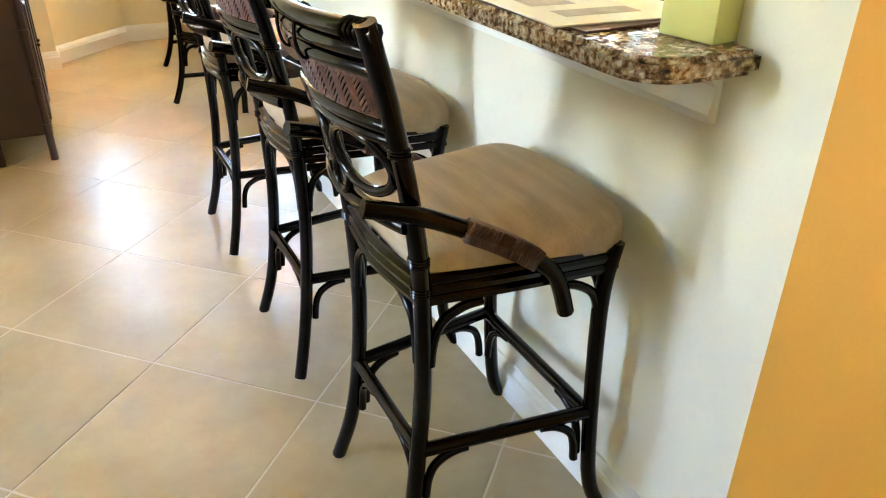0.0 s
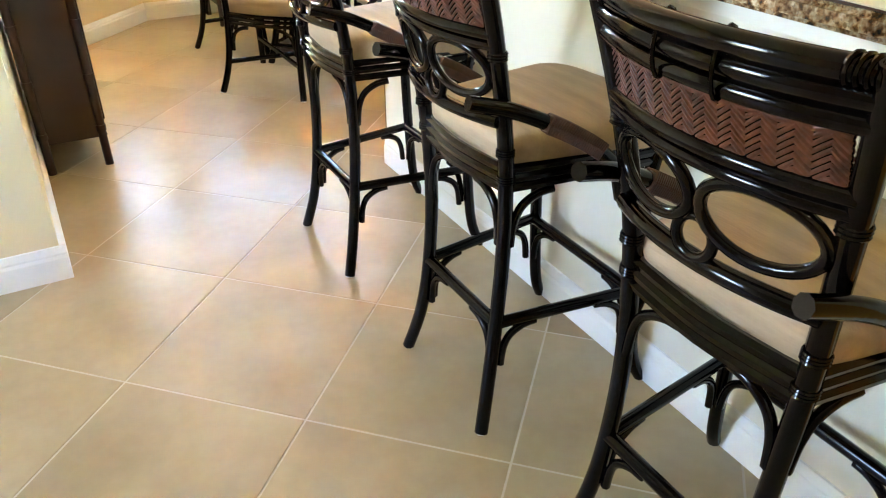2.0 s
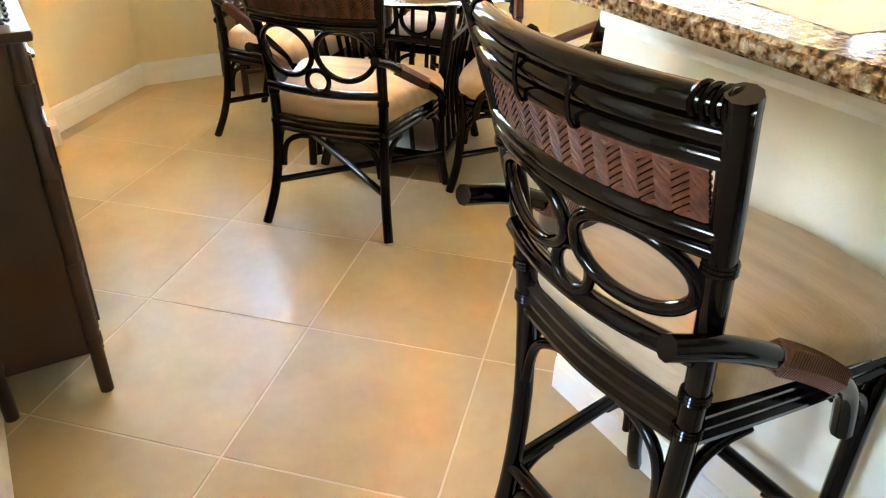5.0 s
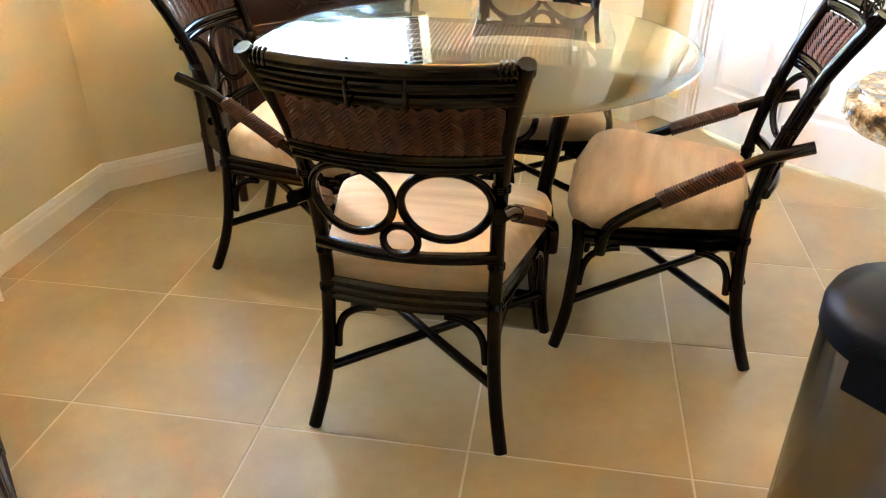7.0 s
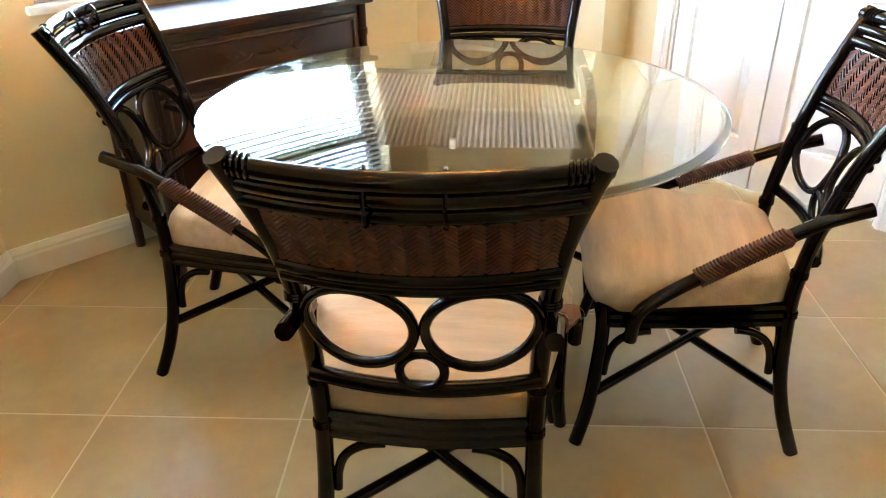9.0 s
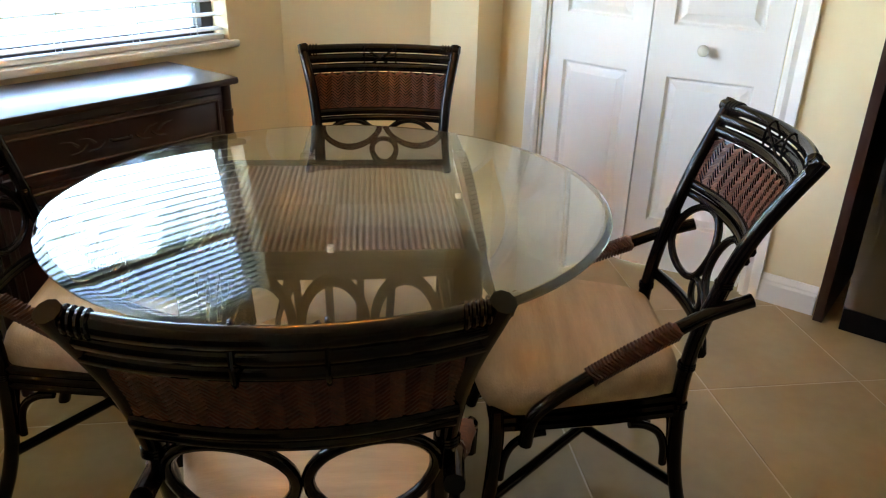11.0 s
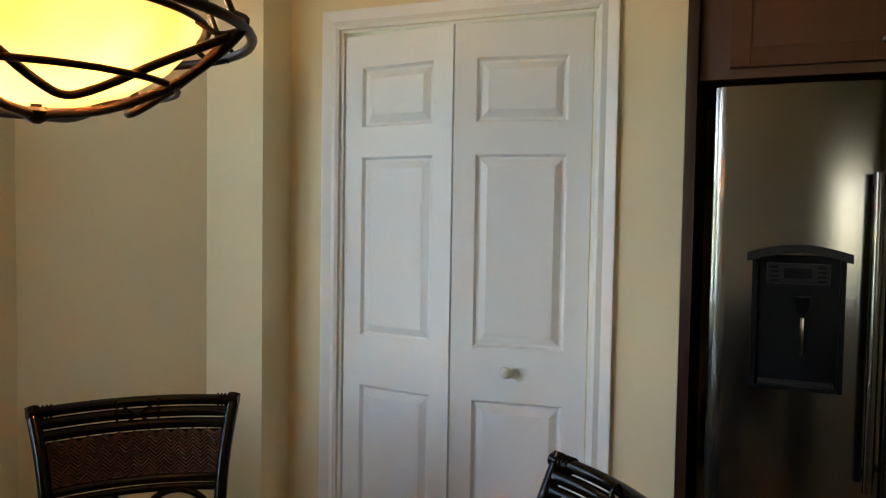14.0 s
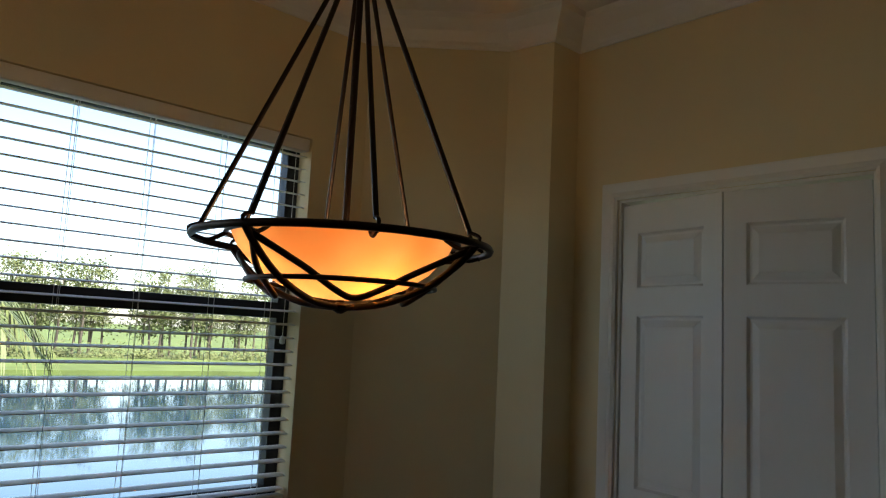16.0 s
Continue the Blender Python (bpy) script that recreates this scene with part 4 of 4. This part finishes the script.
part("hinge", cube((-0.165, -0.04, 0.53), (-0.148, 0.04, 0.605), 0.006), BLACK, can)

# ---- pendant lamp ----
LX, LY, LZ = 1.566, 2.448, 1.705
LS = 1.32                     # the lamp is modelled at 0.46 m across and scaled to 0.61 m
DROP = (CEILING - LZ) / LS
lamp = thing("pendant_lamp", "lit amber glass bowl pendant in a bronze iron frame", "pendant lamp", pose(LX, LY, LZ, 0, 0, 20) @ Matrix.Scale(LS, 4))
RO, RI = 0.232, 0.176
prof = [(r * 0.89, z * 0.89) for r, z in ((0.012, -0.098), (0.06, -0.093), (0.11, -0.075), (0.155, -0.045), (0.185, -0.012), (0.197, 0.012), (0.191, 0.012), (0.178, -0.012), (0.148, -0.042), (0.105, -0.069), (0.055, -0.087), (0.008, -0.091))]
part("bowl", lathe(prof, 48, caps=False), AMBER, lamp, "glowing amber alabaster glass bowl")
def hoop(r, z, rad):
    return pole([(r * math.cos(a), r * math.sin(a), z) for a in np.linspace(0, 2 * math.pi, 33)[:-1]], rad, seg=7, closed=True, n=2)
part("rim_ring", hoop(RO, 0.0, 0.006), IRON, lamp)
part("inner_ring", hoop(RI + 0.006, 0.008, 0.004), IRON, lamp)
part("lower_ring", hoop(0.148, -0.063, 0.004), IRON, lamp)
NR = 8
for k in range(NR):
    a = 2 * math.pi * k / NR
    ca, sa = math.cos(a), math.sin(a)
    part("suspension_rod", pole([(0.016 * ca, 0.016 * sa, 0.49), ((RO - 0.012) * ca, (RO - 0.012) * sa, 0.014)], 0.0042, seg=7), IRON, lamp)
    part("hook", pole([((RO - 0.012) * ca, (RO - 0.012) * sa, 0.016), ((RO + 0.004) * ca, (RO + 0.004) * sa, 0.008), ((RO - 0.004) * ca, (RO - 0.004) * sa, -0.006)], 0.003, seg=6), IRON, lamp)
    part("spoke", pole([(RO * ca, RO * sa, -0.002), ((RI + 0.03) * ca, (RI + 0.03) * sa, -0.008), ((RI + 0.004) * ca, (RI + 0.004) * sa, 0.006)], 0.0035, seg=6), IRON, lamp)
    rib = [(RO * ca, RO * sa, -0.002), (0.2 * ca, 0.2 * sa, -0.033), (0.15 * ca, 0.15 * sa, -0.066), (0.08 * ca, 0.08 * sa, -0.091), (0.012 * ca, 0.012 * sa, -0.098)]
    if k % 2 == 0:
        part("rib", pole(rib, 0.0055, seg=7), IRON, lamp)
        b = a + 2 * math.pi / 4
        sw = []
        for t in np.linspace(0, 1, 7):
            q = a + (b - a) * t
            r = 0.217 - 0.115 * math.sin(math.pi * t)
            z = -0.011 - 0.076 * math.sin(math.pi * t)
            sw.append((r * math.cos(q), r * math.sin(q), z))
        part("swag", pole(sw, 0.005, seg=7), IRON, lamp)
part("finial", lathe([(0.004, -0.108), (0.012, -0.103), (0.016, -0.095), (0.006, -0.09)], 14), IRON, lamp)
part("hub", lathe([(0.012, 0.47), (0.022, 0.485), (0.022, 0.51), (0.01, 0.53)], 16), IRON, lamp)
part("stem", pole([(0, 0, -0.10), (0, 0, DROP - 0.03)], 0.006, seg=8), IRON, lamp)
part("canopy", lathe([(0.01, DROP - 0.05), (0.05, DROP - 0.03), (0.062, DROP - 0.002)], 24), IRON, lamp)
for k in range(3):
    bulb = bpy.data.lights.new("pendant_bulb", "POINT")
    bulb.energy, bulb.color, bulb.shadow_soft_size = 0.6, (1.0, 0.66, 0.34), 0.02
    a = 2.1 * k + 0.5
    new("pendant_bulb", bulb).location = (LX + 0.1 * math.cos(a), LY + 0.1 * math.sin(a), LZ - 0.03)

# ---- outdoors ----
GZ = -1.2
gr = bmesh.new()
structure("ground", prism(gr, [(-3000, 46), (3000, 46), (3000, 3000), (-3000, 3000)], GZ - 0.3, GZ), GRASS, "sunlit green lawn on the far bank")
structure("ground_near", cube((-60, 4.1, GZ - 0.6), (60, 9.0, GZ - 0.1)), GRASS, "green lawn beside the house")
structure("ground_house", cube((-60, -40, GZ - 0.6), (60, 4.1, GZ - 0.12)), GRASS, "lawn under and around the house")
structure("water", cube((-300, 9.0, GZ - 0.7), (300, 46, GZ - 0.25)), WATER, "calm blue lake reflecting the sky")


def clump_tree(name, x, y, h, seed, label):
    rnd = random.Random(seed)
    t = thing(name, label, "tree", pose(x, y, GZ))
    tr = pole([(0, 0, 0), (rnd.uniform(-0.2, 0.2), 0, h * 0.4), (rnd.uniform(-0.3, 0.3), 0, h * 0.85)], 0.13, seg=6, r2=0.03)
    for k in range(7):
        z = h * rnd.uniform(0.35, 0.85)
        a = rnd.uniform(0, 6.28)
        tube(tr, [(0, 0, z), (0.5 * math.cos(a), 0.5 * math.sin(a), z + 0.35), (1.0 * math.cos(a), 1.0 * math.sin(a), z + 0.9)], 0.04, seg=5, r2=0.01, n=2)
    part("trunk", tr, BARK, t)
    vs, fs = [], []
    for c in range(26):
        z = h * rnd.uniform(0.3, 1.0)
        rr = h * 0.24 * (1.15 - abs(z / h - 0.6))
        a, q = rnd.uniform(0, 6.28), rnd.uniform(0.2, 1)
        cx, cy = rr * q * math.cos(a), rr * q * math.sin(a)
        for k in range(34):
            p = Vector((cx + rnd.gauss(0, 0.3), cy + rnd.gauss(0, 0.3), z + rnd.gauss(0, 0.26)))
            d = Vector((rnd.uniform(-1, 1), rnd.uniform(-1, 1), rnd.uniform(-1, 1))).normalized()
            e = d.orthogonal().normalized()
            L, W = rnd.uniform(0.10, 0.2), rnd.uniform(0.04, 0.08)
            i = len(vs)
            vs += [p - d * L, p + e * W, p + d * L, p - e * W]
            fs.append((i, i + 1, i + 2, i + 3))
    me = bpy.data.meshes.new("crown")
    me.from_pydata(vs, [], fs)
    me.materials.append(LEAF)
    cr = new("crown", me)
    cr.parent = t
    return t


rnd = random.Random(4)
protos = [clump_tree("lakeside_tree", 4 + i * 4, 63 + i, 5.8 + i * 0.7, i, "green lakeside tree with a pale thin trunk") for i in range(4)]
for t in protos:
    t["group"] = "trees along the far bank"
for i in range(72):
    p = protos[i % 4]
    q = copy_thing(p, pose(2 + i * 0.8 + rnd.uniform(-0.9, 0.9), 62.5 + rnd.uniform(0, 8), GZ, 0, 0, rnd.uniform(0, 360)))


def shrub_band():
    vs, fs = [], []
    r = random.Random(9)
    for c in range(420):
        cx, cy = r.uniform(-20, 75), 61.0 + r.uniform(0, 3)
        h = r.uniform(0.5, 1.5)
        for k in range(26):
            p = Vector((cx + r.gauss(0, 0.4), cy + r.gauss(0, 0.3), GZ + abs(r.gauss(0, 0.5)) * h))
            d = Vector((r.uniform(-1, 1), r.uniform(-1, 1), r.uniform(-0.2, 1))).normalized()
            e = d.orthogonal().normalized()
            i = len(vs)
            vs += [p - d * 0.16, p + e * 0.07, p + d * 0.16, p - e * 0.07]
            fs.append((i, i + 1, i + 2, i + 3))
    me = bpy.data.meshes.new("shrubs")
    me.from_pydata(vs, [], fs)
    me.materials.append(LEAF)
    tagged(new("shrubs", me), "low green shrubs along the far bank", "shrubs", kind="stuff")


shrub_band()


def palm(x, y, h):
    r = random.Random(7)
    t = thing("palm_tree", "green palm tree with feathered fronds near the window", "palm tree", pose(x, y, GZ - 0.1))
    part("trunk", pole([(0, 0, 0), (0.05, 0, h * 0.5), (0, 0, h)], 0.12, seg=9, r2=0.08), BARK, t)
    for k in range(13):
        a = 2 * math.pi * k / 13 + r.uniform(-0.2, 0.2)
        ca, sa = math.cos(a), math.sin(a)
        el = r.uniform(0.1, 1.0)
        L = spline([(0, 0, h), (0.5 * ca, 0.5 * sa, h + 0.5 * el), (1.1 * ca, 1.1 * sa, h + 0.35 * el), (1.6 * ca, 1.6 * sa, h - 0.5 + 0.3 * el)], 8)
        bm = tube(bmesh.new(), L, 0.014, seg=5, n=1, r2=0.004)
        for i in range(3, len(L) - 1):
            f = (L[i + 1] - L[i]).normalized()
            side = f.cross(Vector((0, 0, 1))).normalized()
            for s in (1, -1):
                w = 0.42 * math.sin(math.pi * (i / len(L)) ** 0.8) + 0.08
                for o in (0, 0.5):
                    b = L[i].lerp(L[i + 1], o)
                    tip = b + side * s * w + f * 0.22 + Vector((0, 0, -0.16))
                    mid = b.lerp(tip, 0.5) + Vector((0, 0, 0.05))
                    vs = [bm.verts.new(q) for q in (b - f * 0.012, b + f * 0.012, mid + f * 0.016, tip, mid - f * 0.016)]
                    bm.faces.new(vs)
        part("frond", bm, PALM, t)
    return t


palm(0.8, 7.6, 3.1)

# ---- floor tiles ----
S = 0.508
ROOM = (-2.19, 3.94, -3.39, 3.9)


def clip(poly):
    x0, x1, y0, y1 = ROOM
    for axis, lim, sg in ((0, x0, 1), (0, x1, -1), (1, y0, 1), (1, y1, -1)):
        out = []
        for i, p in enumerate(poly):
            q = poly[(i + 1) % len(poly)]
            a, b = sg * (p[axis] - lim), sg * (q[axis] - lim)
            if a >= 0:
                out.append(p)
            if a * b < 0:
                t = a / (a - b)
                out.append((p[0] + (q[0] - p[0]) * t, p[1] + (q[1] - p[1]) * t))
        poly = out
        if len(poly) < 3:
            return None
    return poly


def tile_mesh(poly, cx, cy):
    bm = bmesh.new()
    rows = []
    for sc, z in ((1.0, -0.004), (1.0, -0.0006), (0.996, 0.0)):
        rows.append([bm.verts.new(((x - cx) * sc, (y - cy) * sc, z)) for x, y in poly])
    k = len(poly)
    for A, B in zip(rows, rows[1:]):
        for j in range(k):
            bm.faces.new((A[j], A[(j + 1) % k], B[(j + 1) % k], B[j]))
    bm.faces.new(rows[-1])
    bmesh.ops.recalc_face_normals(bm, faces=bm.faces)
    me = bpy.data.meshes.new("tile")
    bm.to_mesh(me)
    bm.free()
    me.materials.append(TILE)
    return me


floor = bpy.data.objects["floor"]
whole = None
H2 = math.sqrt(0.5)
g = S / 2 - 0.0028
for a in range(-10, 12):
    for b in range(-10, 14):
        u, v = (a + 0.5) * S, (b + 0.5) * S
        cx, cy = (u + v) * H2, (v - u) * H2
        poly = [((p + q) * H2 + cx, (q - p) * H2 + cy) for p, q in ((-g, -g), (-g, g), (g, g), (g, -g))]
        cut = clip(poly)
        if cut is None:
            continue
        if len(cut) == 4 and max(abs(p[0] - q[0]) for p, q in zip(cut, poly)) < 1e-6:
            whole = whole or tile_mesh(poly, cx, cy)
            me = whole
        else:
            cx, cy = sum(p[0] for p in cut) / len(cut), sum(p[1] for p in cut) / len(cut)
            me = tile_mesh(cut, cx, cy)
        t = new("tile", me)
        t.location = (cx, cy, 0)
        t.parent = floor
